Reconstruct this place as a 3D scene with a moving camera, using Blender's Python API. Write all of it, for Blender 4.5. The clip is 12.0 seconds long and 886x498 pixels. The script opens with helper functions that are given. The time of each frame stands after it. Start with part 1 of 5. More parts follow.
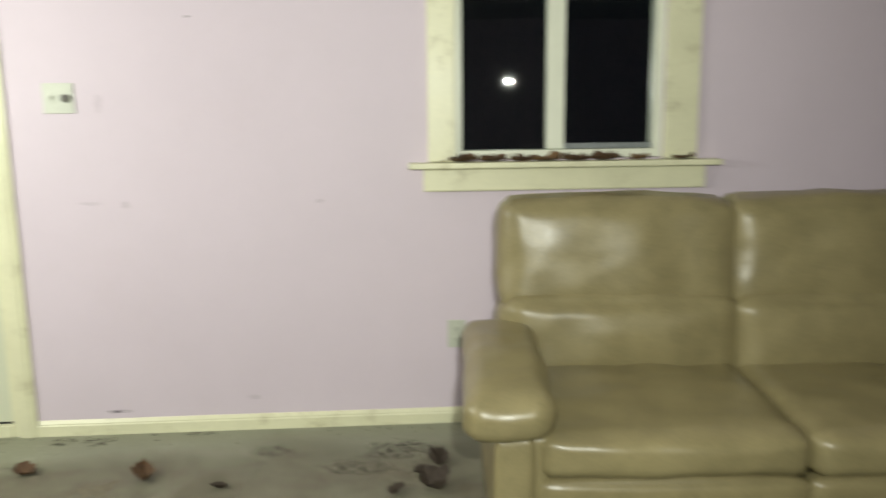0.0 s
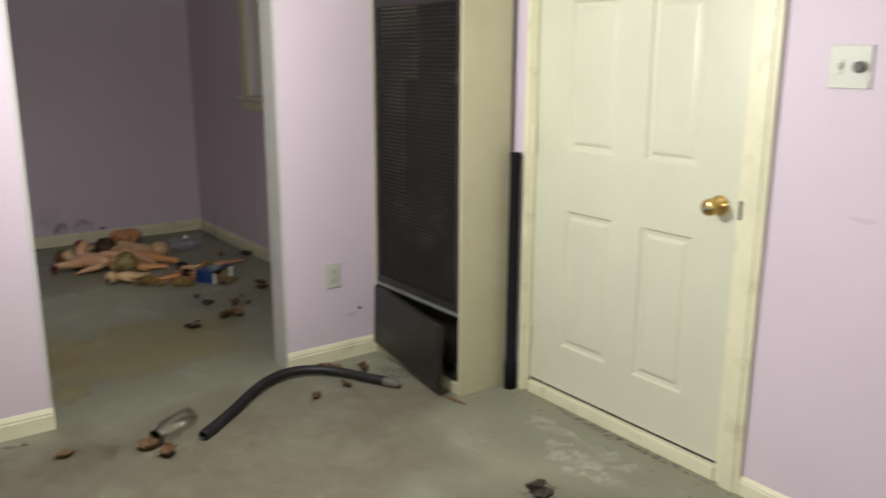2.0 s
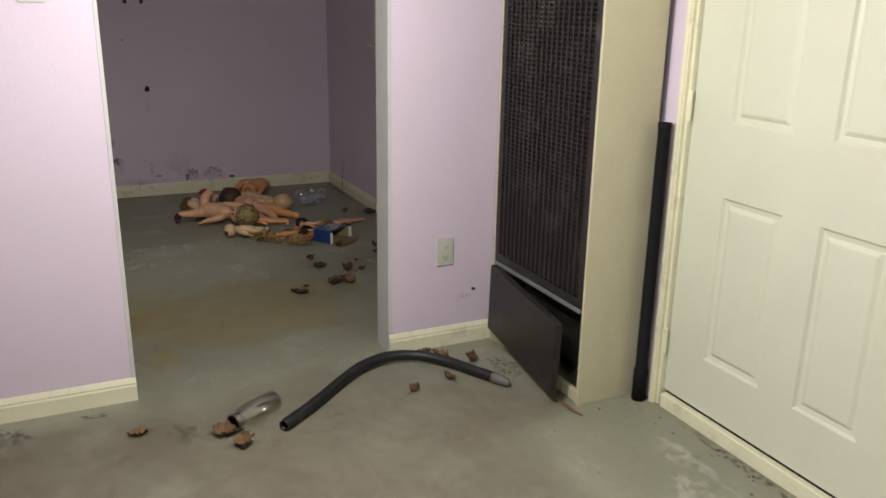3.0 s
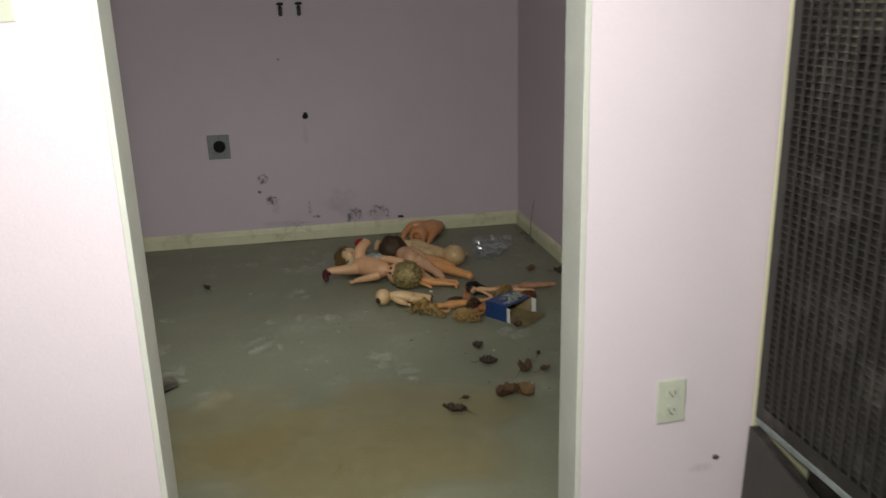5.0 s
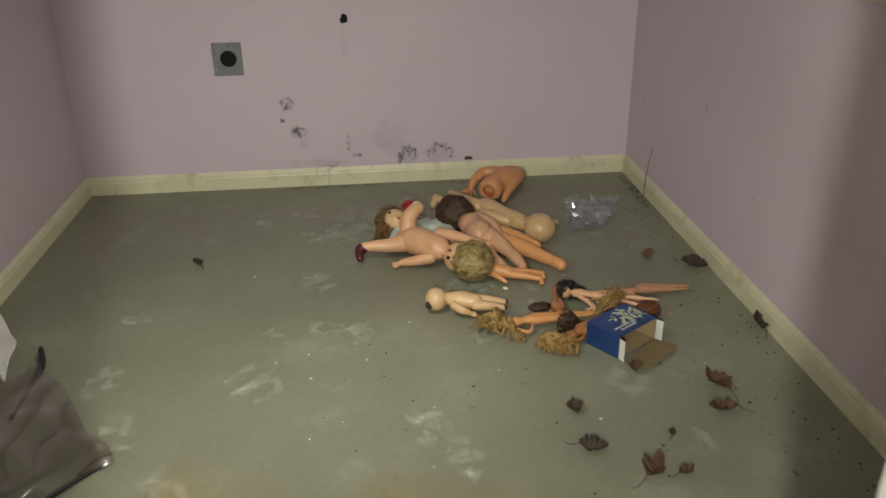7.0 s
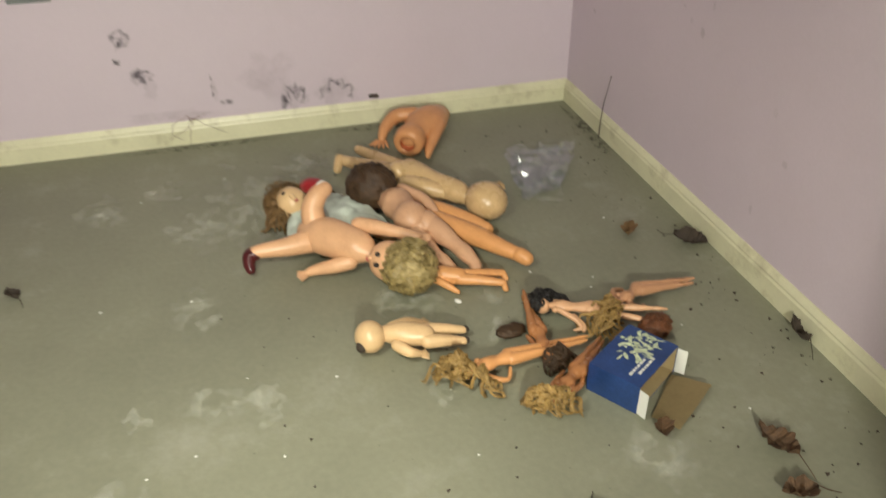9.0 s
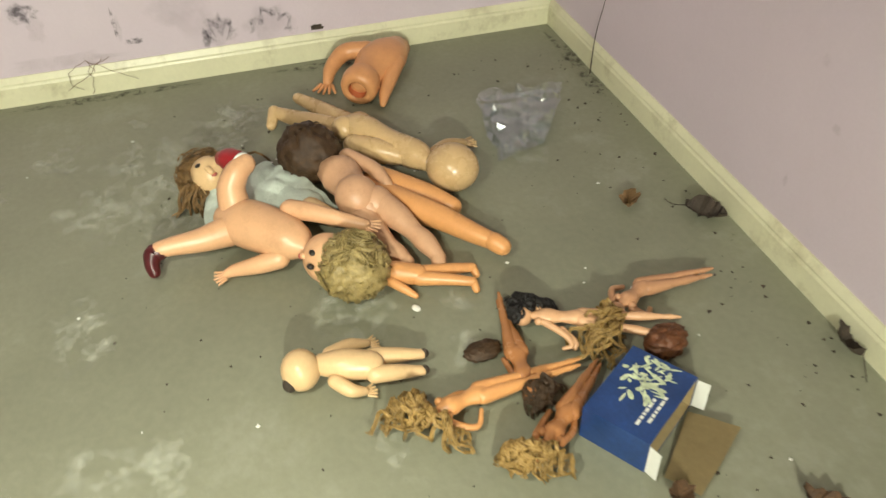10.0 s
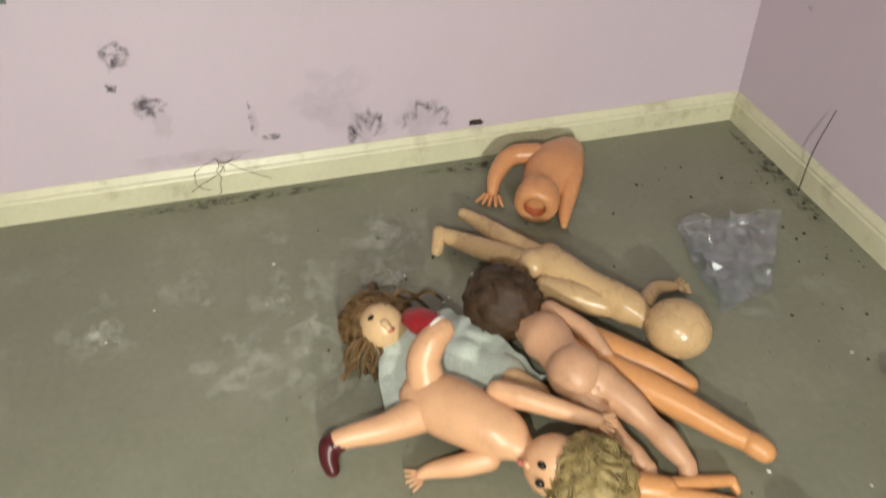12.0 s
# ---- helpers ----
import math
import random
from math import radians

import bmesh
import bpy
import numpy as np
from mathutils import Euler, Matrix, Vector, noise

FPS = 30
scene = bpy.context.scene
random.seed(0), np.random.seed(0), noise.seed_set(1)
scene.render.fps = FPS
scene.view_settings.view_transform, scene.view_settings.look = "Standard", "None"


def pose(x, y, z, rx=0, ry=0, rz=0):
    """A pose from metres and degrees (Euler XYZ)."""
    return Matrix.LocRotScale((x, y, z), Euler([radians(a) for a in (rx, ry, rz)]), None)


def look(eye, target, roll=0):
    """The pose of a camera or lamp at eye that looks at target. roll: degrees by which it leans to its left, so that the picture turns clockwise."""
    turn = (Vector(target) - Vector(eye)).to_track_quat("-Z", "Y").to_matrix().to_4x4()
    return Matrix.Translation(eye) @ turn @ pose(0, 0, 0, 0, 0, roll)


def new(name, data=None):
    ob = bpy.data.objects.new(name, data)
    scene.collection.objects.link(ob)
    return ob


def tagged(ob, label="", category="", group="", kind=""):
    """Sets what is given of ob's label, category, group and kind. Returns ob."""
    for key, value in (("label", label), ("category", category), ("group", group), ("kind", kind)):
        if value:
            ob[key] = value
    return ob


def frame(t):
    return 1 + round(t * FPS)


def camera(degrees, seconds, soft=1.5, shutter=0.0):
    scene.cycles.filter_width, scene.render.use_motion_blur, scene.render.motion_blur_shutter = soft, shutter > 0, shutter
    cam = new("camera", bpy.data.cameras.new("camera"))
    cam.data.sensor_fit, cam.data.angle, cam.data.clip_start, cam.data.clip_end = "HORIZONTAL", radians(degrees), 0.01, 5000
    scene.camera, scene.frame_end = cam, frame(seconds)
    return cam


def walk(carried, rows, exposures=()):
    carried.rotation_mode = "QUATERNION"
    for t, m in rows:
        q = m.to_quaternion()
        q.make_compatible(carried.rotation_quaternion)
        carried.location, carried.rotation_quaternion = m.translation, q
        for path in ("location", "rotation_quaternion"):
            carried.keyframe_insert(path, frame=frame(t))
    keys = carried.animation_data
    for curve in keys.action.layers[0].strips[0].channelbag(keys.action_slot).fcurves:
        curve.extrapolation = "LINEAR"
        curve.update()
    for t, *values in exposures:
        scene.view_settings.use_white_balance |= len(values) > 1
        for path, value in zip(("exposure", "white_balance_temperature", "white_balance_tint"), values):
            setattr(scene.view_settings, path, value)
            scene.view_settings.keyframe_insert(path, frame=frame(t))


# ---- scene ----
cam = camera(57.4, 12.0, shutter=0.5)
PATH = [
    (0, (-0.017, 0.292, 1.351), (0.111, 2.255, 0.991), -0.6),
    (0.5, (0.169, 0.545, 1.324), (-0.28, 2.468, 1.011), -0.4),
    (1, (0.044, 0.834, 1.337), (-0.781, 2.624, 0.994), 0.3),
    (1.5, (-0.041, 1.116, 1.407), (-1.291, 2.62, 0.99), -0.9),
    (2, (-0.125, 1.344, 1.403), (-1.694, 2.494, 0.937), 0.2),
    (2.5, (-0.234, 1.526, 1.372), (-1.933, 2.434, 0.835), 0.4),
    (3, (-0.471, 1.691, 1.397), (-2.197, 2.515, 0.81), 1.0),
    (3.5, (-0.666, 1.848, 1.394), (-2.456, 2.522, 0.809), -0.6),
    (3.7, (-0.775, 1.916, 1.391), (-2.587, 2.524, 0.802), -0.8),
    (5.3, (-1.826, 2.241, 1.37), (-3.719, 2.511, 0.784), -1.5),
    (5.5, (-1.953, 2.293, 1.362), (-3.848, 2.5, 0.758), -1.2),
    (6, (-2.267, 2.378, 1.375), (-4.143, 2.505, 0.695), 0.1),
    (6.5, (-2.619, 2.355, 1.338), (-4.465, 2.514, 0.587), -0.6),
    (7, (-2.907, 2.365, 1.319), (-4.718, 2.53, 0.487), -0.9),
    (7.2, (-3.017, 2.384, 1.315), (-4.822, 2.506, 0.463), -0.2),
    (8.8, (-3.731, 2.322, 1.273), (-5.4, 2.719, 0.245), -0.8),
    (9, (-3.797, 2.332, 1.271), (-5.411, 2.772, 0.174), -0.4),
    (9.5, (-4.002, 2.427, 1.206), (-5.512, 2.891, -0.021), 0.1),
    (10, (-4.251, 2.537, 1.174), (-5.716, 2.96, -0.12), -1.5),
    (10.5, (-4.39, 2.5, 1.143), (-5.799, 2.954, -0.201), -1.9),
    (11, (-4.6, 2.32, 1.165), (-5.981, 2.821, -0.193), 0.2),
    (11.5, (-4.703, 2.236, 1.178), (-6.133, 2.66, -0.155), 1.3),
    (12, (-4.822, 2.282, 1.202), (-6.312, 2.668, -0.076), -0.2),
]
EXPOSURES = [(0.0, 0.3, 6350, 12), (0.5, 0.0, 6350, 16), (1.0, -0.1, 6300, 19), (1.5, -0.12, 6300, 20), (2.0, 0.08, 6250, 25), (3.0, 0.15, 6250, 29), (3.7, 0.08, 6250, 31), (5.3, 0.6, 6300, 12), (6.0, 0.62, 6450, 9), (6.5, 0.75, 6500, 13), (7.2, 1.6, 6700, 18), (8.8, 2.05, 6750, 16), (9.5, 2.3, 6900, 10), (10.5, 2.5, 6900, 9), (11.5, 2.2, 6750, 12), (12.0, 2.35, 6500, 17)]
walk(cam, [(t, look(eye, target, roll)) for t, eye, target, roll in PATH], EXPOSURES)

# ---- light: night outside; fixed lamps at three walk stations stand for the carried torch ----
world = bpy.data.worlds.new("night")
world.use_nodes = True
world.node_tree.nodes["Background"].inputs["Color"].default_value = (0.004, 0.006, 0.009, 1)
world.node_tree.nodes["Background"].inputs["Strength"].default_value = 0.2
scene.world = world


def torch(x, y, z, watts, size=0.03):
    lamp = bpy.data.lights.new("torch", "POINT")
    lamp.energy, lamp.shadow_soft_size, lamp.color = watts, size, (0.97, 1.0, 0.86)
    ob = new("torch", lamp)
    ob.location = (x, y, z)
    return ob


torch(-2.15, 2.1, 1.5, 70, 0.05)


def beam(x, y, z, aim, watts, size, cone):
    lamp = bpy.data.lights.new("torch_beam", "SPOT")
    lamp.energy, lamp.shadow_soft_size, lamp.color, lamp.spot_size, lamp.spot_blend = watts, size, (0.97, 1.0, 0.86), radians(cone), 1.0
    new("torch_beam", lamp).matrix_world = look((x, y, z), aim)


# two more added lamps, lit throughout, for the start and the small room
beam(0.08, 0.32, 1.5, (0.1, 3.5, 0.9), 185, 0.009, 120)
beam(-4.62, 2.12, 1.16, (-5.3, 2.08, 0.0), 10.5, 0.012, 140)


# ---- materials ----
def mat(name, col, rough=0.6, var=0.15, scale=6.0, bump=0.1, fine=80.0, metal=0.0, dirt=None, dirt_amount=0.0, dirt_scale=2.5, spec=0.5, coat=0.0):
    m = bpy.data.materials.new(name)
    m.use_nodes = True
    nt = m.node_tree
    b = nt.nodes["Principled BSDF"]
    tc = nt.nodes.new("ShaderNodeTexCoord")
    geo = nt.nodes.new("ShaderNodeNewGeometry")
    n1 = nt.nodes.new("ShaderNodeTexNoise")
    n1.inputs["Scale"].default_value, n1.inputs["Detail"].default_value, n1.inputs["Roughness"].default_value = scale, 6, 0.65
    nt.links.new(geo.outputs["Position"], n1.inputs["Vector"])
    n2 = nt.nodes.new("ShaderNodeTexNoise")
    n2.inputs["Scale"].default_value, n2.inputs["Detail"].default_value = fine, 4
    nt.links.new(geo.outputs["Position"], n2.inputs["Vector"])
    ramp = nt.nodes.new("ShaderNodeMapRange")
    ramp.inputs[1].default_value, ramp.inputs[2].default_value = 0.3, 0.7
    ramp.inputs[3].default_value, ramp.inputs[4].default_value = 1 - var, 1 + var
    nt.links.new(n1.outputs["Fac"], ramp.inputs[0])
    fr = nt.nodes.new("ShaderNodeMapRange")
    fr.inputs[1].default_value, fr.inputs[2].default_value = 0.25, 0.75
    fr.inputs[3].default_value, fr.inputs[4].default_value = 1 - var * 0.5, 1 + var * 0.5
    nt.links.new(n2.outputs["Fac"], fr.inputs[0])
    mul = nt.nodes.new("ShaderNodeMath")
    mul.operation = "MULTIPLY"
    nt.links.new(ramp.outputs[0], mul.inputs[0])
    nt.links.new(fr.outputs[0], mul.inputs[1])
    mix = nt.nodes.new("ShaderNodeVectorMath")
    mix.operation = "SCALE"
    mix.inputs[0].default_value = col
    nt.links.new(mul.outputs[0], mix.inputs["Scale"])
    out = mix.outputs[0]
    if dirt:
        n3 = nt.nodes.new("ShaderNodeTexNoise")
        n3.inputs["Scale"].default_value, n3.inputs["Detail"].default_value, n3.inputs["Roughness"].default_value = dirt_scale, 8, 0.72
        nt.links.new(geo.outputs["Position"], n3.inputs["Vector"])
        dr = nt.nodes.new("ShaderNodeMapRange")
        dr.inputs[1].default_value, dr.inputs[2].default_value, dr.inputs[3].default_value, dr.inputs[4].default_value = 0.55, 0.78, 0.0, dirt_amount
        nt.links.new(n3.outputs["Fac"], dr.inputs[0])
        mx = nt.nodes.new("ShaderNodeMix")
        mx.data_type = "RGBA"
        nt.links.new(dr.outputs[0], mx.inputs[0])
        nt.links.new(out, mx.inputs[6])
        mx.inputs[7].default_value = (*dirt, 1)
        out = mx.outputs[2]
    nt.links.new(out, b.inputs["Base Color"])
    rr = nt.nodes.new("ShaderNodeMapRange")
    rr.inputs[3].default_value, rr.inputs[4].default_value = max(0.02, rough - 0.12), min(1, rough + 0.12)
    nt.links.new(n1.outputs["Fac"], rr.inputs[0])
    nt.links.new(rr.outputs[0], b.inputs["Roughness"])
    b.inputs["Metallic"].default_value = metal
    b.inputs["Specular IOR Level"].default_value = spec
    b.inputs["Coat Weight"].default_value = coat
    bm_ = nt.nodes.new("ShaderNodeBump")
    bm_.inputs["Strength"].default_value, bm_.inputs["Distance"].default_value = bump, 0.004
    nt.links.new(n2.outputs["Fac"], bm_.inputs["Height"])
    nt.links.new(bm_.outputs[0], b.inputs["Normal"])
    return m


def glass(name, col=(1, 1, 1), rough=0.0, alpha=0.15, sheen=(1, 1, 1)):
    """Thin sheet: gloss over transparency, weighted by Fresnel."""
    m = bpy.data.materials.new(name)
    m.use_nodes = True
    nt = m.node_tree
    nt.nodes.remove(nt.nodes["Principled BSDF"])
    g = nt.nodes.new("ShaderNodeBsdfGlossy")
    g.inputs["Roughness"].default_value = rough
    g.inputs["Color"].default_value = (*sheen, 1)
    tr = nt.nodes.new("ShaderNodeBsdfTransparent")
    tr.inputs["Color"].default_value = (*col, 1)
    f = nt.nodes.new("ShaderNodeLayerWeight")
    f.inputs["Blend"].default_value = 0.5
    pw = nt.nodes.new("ShaderNodeMath")
    pw.operation = "POWER"
    pw.inputs[1].default_value = 4.0
    nt.links.new(f.outputs["Facing"], pw.inputs[0])
    ad = nt.nodes.new("ShaderNodeMath")
    ad.operation = "ADD"
    ad.inputs[1].default_value = alpha
    ad.use_clamp = True
    nt.links.new(pw.outputs[0], ad.inputs[0])
    mx = nt.nodes.new("ShaderNodeMixShader")
    nt.links.new(ad.outputs[0], mx.inputs[0])
    nt.links.new(tr.outputs[0], mx.inputs[1])
    nt.links.new(g.outputs[0], mx.inputs[2])
    nt.links.new(mx.outputs[0], nt.nodes["Material Output"].inputs[0])
    return m


def smudge(name, col, density=0.8, scale=45.0, low=0.42, high=0.62):
    """A stain that lies on paint: broken up by noise, clear between its marks."""
    m = mat(name, col, 0.8, 0.3, 30, 0.05)
    nt = m.node_tree
    b = nt.nodes["Principled BSDF"]
    geo = nt.nodes.new("ShaderNodeNewGeometry")
    n = nt.nodes.new("ShaderNodeTexNoise")
    n.inputs["Scale"].default_value, n.inputs["Detail"].default_value, n.inputs["Roughness"].default_value = scale, 6, 0.7
    nt.links.new(geo.outputs["Position"], n.inputs["Vector"])
    r = nt.nodes.new("ShaderNodeMapRange")
    r.inputs[1].default_value, r.inputs[2].default_value, r.inputs[3].default_value, r.inputs[4].default_value = low, high, 0.0, density
    nt.links.new(n.outputs["Fac"], r.inputs[0])
    at = nt.nodes.new("ShaderNodeAttribute")
    at.attribute_name = "fade"
    mu = nt.nodes.new("ShaderNodeMath")
    mu.operation = "MULTIPLY"
    nt.links.new(r.outputs[0], mu.inputs[0])
    nt.links.new(at.outputs["Fac"], mu.inputs[1])
    nt.links.new(mu.outputs[0], b.inputs["Alpha"])
    return m


M_WALL = mat("lilac_wall_paint", (0.615, 0.535, 0.605), 0.55, 0.035, 1.3, 0.12, 160, dirt=(0.5, 0.4, 0.42), dirt_amount=0.12, dirt_scale=1.6, spec=0.35)
M_CEIL = mat("white_ceiling_paint", (0.74, 0.72, 0.7), 0.8, 0.04, 2, 0.2, 120)
M_TRIM = mat("cream_gloss_trim", (0.68, 0.67, 0.47), 0.38, 0.06, 5, 0.06, 90, dirt=(0.27, 0.23, 0.12), dirt_amount=0.75, dirt_scale=7)
M_JAMB = mat("bare_grey_jamb", (0.52, 0.52, 0.49), 0.6, 0.07, 4, 0.12, 90, dirt=(0.4, 0.33, 0.25), dirt_amount=0.4, dirt_scale=6)
M_DOOR = mat("cream_door_paint", (0.57, 0.59, 0.455), 0.36, 0.03, 4, 0.04, 140, dirt=(0.5, 0.46, 0.3), dirt_amount=0.2, dirt_scale=5)
M_FLOOR = mat("grey_painted_concrete", (0.228, 0.234, 0.168), 0.5, 0.14, 1.7, 0.15, 60, dirt=(0.40, 0.40, 0.34), dirt_amount=0.5, dirt_scale=3.4)
M_LEATHER = mat("olive_tan_leather", (0.225, 0.19, 0.095), 0.36, 0.16, 7, 0.12, 110, spec=0.5)
M_HEAT = mat("beige_enamel_steel", (0.49, 0.465, 0.31), 0.42, 0.06, 4, 0.05, 100, dirt=(0.35, 0.27, 0.16), dirt_amount=0.3, dirt_scale=9)
M_DARK = mat("dark_brown_metal", (0.015, 0.013, 0.011), 0.45, 0.3, 12, 0.1, 90, dirt=(0.12, 0.11, 0.1), dirt_amount=0.5, dirt_scale=9)
M_BLACK = mat("black_rubber", (0.009, 0.009, 0.010), 0.5, 0.3, 30, 0.2, 90, dirt=(0.09, 0.085, 0.07), dirt_amount=0.35, dirt_scale=14)
M_PIPE = mat("black_pipe_plastic", (0.005, 0.005, 0.006), 0.75, 0.3, 20, 0.1, spec=0.2)
M_VOID = mat("dark_cavity", (0.006, 0.006, 0.006), 0.9, 0.1)
M_BRASS = mat("tarnished_brass", (0.62, 0.43, 0.14), 0.22, 0.12, 30, 0.05, 150, metal=1.0)
M_STEEL = mat("grey_galvanised_steel", (0.2, 0.22, 0.22), 0.5, 0.2, 30, 0.05, 120, metal=0.3)
M_PLATE = mat("ivory_plastic_plate", (0.48, 0.50, 0.42), 0.4, 0.05, 10, 0.03)
M_GREYP = mat("grey_plastic_cuff", (0.11, 0.105, 0.09), 0.6, 0.2, 30, 0.1)
M_WIN = mat("white_window_vinyl", (0.70, 0.72, 0.60), 0.35, 0.05, 6, 0.04)
M_GLASS = glass("window_glass", (0.85, 0.9, 0.9), 0.015, 0.04)
M_JAR = glass("dusty_clear_glass", (0.86, 0.86, 0.82), 0.14, 0.12)
M_FOIL = glass("clear_crinkled_plastic", (0.84, 0.88, 0.9), 0.22, 0.24, (0.95, 0.98, 1.0))
M_BAG = glass("smoky_plastic_film", (0.68, 0.66, 0.63), 0.14, 0.15)
M_LEAF = mat("dry_brown_leaf", (0.085, 0.045, 0.02), 0.75, 0.45, 40, 0.4, 200)
M_LEAF2 = mat("tan_dry_leaf", (0.15, 0.085, 0.035), 0.75, 0.4, 40, 0.4, 200)
M_LEAF3 = mat("dark_rotten_leaf", (0.045, 0.032, 0.022), 0.8, 0.4, 40, 0.4, 200)
M_CARD = mat("brown_cardboard", (0.38, 0.29, 0.145), 0.8, 0.1, 12, 0.15, 120)
M_BLUE = mat("blue_printed_card", (0.016, 0.05, 0.17), 0.33, 0.25, 14, 0.05, 140)
M_WHITEC = mat("white_card", (0.72, 0.73, 0.68), 0.6, 0.05, 14, 0.05)
M_PRINT = mat("pale_green_print", (0.55, 0.62, 0.42), 0.5, 0.35, 60, 0.02)
M_PAPER = mat("crumpled_white_paper", (0.62, 0.61, 0.57), 0.8, 0.08, 8, 0.2)
M_CHIP = mat("white_chip", (0.75, 0.75, 0.7), 0.7, 0.1)
M_RED = mat("dark_red_vinyl", (0.27, 0.014, 0.018), 0.3, 0.2, 20, 0.03)
M_SHOE = mat("blackened_red_vinyl", (0.07, 0.008, 0.010), 0.35, 0.3, 30, 0.03)
M_DRESS = mat("pale_blue_cloth", (0.56, 0.64, 0.57), 0.85, 0.1, 20, 0.5, 220)
M_EYE = mat("dark_eye_paint", (0.02, 0.015, 0.012), 0.3, 0.1)
M_LIP = mat("pink_lip_paint", (0.5, 0.14, 0.11), 0.4, 0.1)


def skin(name, col, rough=0.3):
    return mat(name, col, rough, 0.07, 18, 0.03, 150, dirt=(col[0] * 0.55, col[1] * 0.45, col[2] * 0.4), dirt_amount=0.45, dirt_scale=14, spec=0.5)


S_PEACH = skin("peach_vinyl", (0.67, 0.385, 0.215), 0.36)
S_PINK = skin("pink_vinyl", (0.58, 0.335, 0.20), 0.4)
S_ORANGE = skin("orange_vinyl", (0.66, 0.315, 0.12), 0.36)
S_TAN = skin("yellowed_tan_vinyl", (0.57, 0.39, 0.20), 0.28)
S_CORAL = skin("coral_vinyl", (0.62, 0.29, 0.125), 0.36)
S_BROWN = skin("brown_tan_vinyl", (0.40, 0.17, 0.065), 0.26)
S_PALE = skin("pale_cream_vinyl", (0.68, 0.465, 0.25), 0.33)
# in the next three, dirt is shade between locks put into the colour
H_BLOND = mat("ash_blond_hair", (0.33, 0.25, 0.10), 0.3, 0.4, 60, 0.5, 400, dirt=(0.10, 0.07, 0.02), dirt_amount=0.8, dirt_scale=42)
H_GOLD = mat("golden_hair", (0.37, 0.235, 0.08), 0.24, 0.4, 60, 0.5, 400, dirt=(0.11, 0.06, 0.018), dirt_amount=0.55, dirt_scale=55)
H_AUBURN = mat("auburn_hair", (0.20, 0.115, 0.042), 0.5, 0.4, 60, 0.5, 400, dirt=(0.07, 0.035, 0.012), dirt_amount=0.7, dirt_scale=40)
H_BROWN = mat("brown_hair", (0.052, 0.026, 0.010), 0.5, 0.4, 60, 0.5, 400)
H_BLACK = mat("black_hair", (0.008, 0.007, 0.007), 0.4, 0.3, 60, 0.4, 400)
H_RED = mat("red_brown_hair", (0.13, 0.045, 0.016), 0.4, 0.4, 60, 0.4, 400)
ST_MOULD = smudge("black_mould_stain", (0.04, 0.028, 0.04), 0.8, 48, 0.38, 0.60)
ST_SOFT = smudge("faint_grey_stain", (0.14, 0.10, 0.12), 0.26, 11, 0.3, 0.75)
ST_TAN = smudge("rusty_floor_stain", (0.32, 0.25, 0.095), 0.6, 2.2, 0.1, 0.66)
ST_FILM = smudge("brown_floor_tint", (0.15, 0.125, 0.085), 0.75, 2.0, 0.2, 0.62)
ST_CHALK = smudge("chalky_floor_scuff", (0.55, 0.56, 0.48), 0.8, 18, 0.46, 0.72)
ST_DUST = smudge("dark_floor_dirt", (0.05, 0.036, 0.025), 0.8, 34, 0.46, 0.62)


# ---- mesh helpers ----
def part(name, bm, material, parent=None, label="", smooth=False):
    me = bpy.data.meshes.new(name)
    bmesh.ops.recalc_face_normals(bm, faces=bm.faces)
    for f in bm.faces:
        f.smooth = smooth
    bm.to_mesh(me)
    bm.free()
    for m in (material if isinstance(material, (list, tuple)) else [material]):
        me.materials.append(m)
    ob = new(name, me)
    ob.parent = parent
    if label:
        ob["label"] = label
    return ob


def thing(name, x, y, z, label, category, group="", kind="", turn=0):
    ob = new(name)
    ob.empty_display_size = 0.05
    ob.matrix_world = pose(x, y, z, 0, 0, turn)
    bpy.context.view_layer.update()
    return tagged(ob, label, category, group, kind)


def box(bm, x0, x1, y0, y1, z0, z1, bev=0.0, mi=0):
    vs = [bm.verts.new((x, y, z)) for x in (x0, x1) for y in (y0, y1) for z in (z0, z1)]
    fs = [bm.faces.new([vs[i] for i in q]) for q in ((0, 1, 3, 2), (4, 6, 7, 5), (0, 4, 5, 1), (2, 3, 7, 6), (0, 2, 6, 4), (1, 5, 7, 3))]
    for f in fs:
        f.material_index = mi
    if bev:
        bmesh.ops.bevel(bm, geom=list({e for f in fs for e in f.edges}), offset=bev, segments=2, affect="EDGES", profile=0.6, material=-1)


def boxes(*rows, bev=0.0):
    bm = bmesh.new()
    for r in rows:
        box(bm, *r, bev=bev)
    return bm


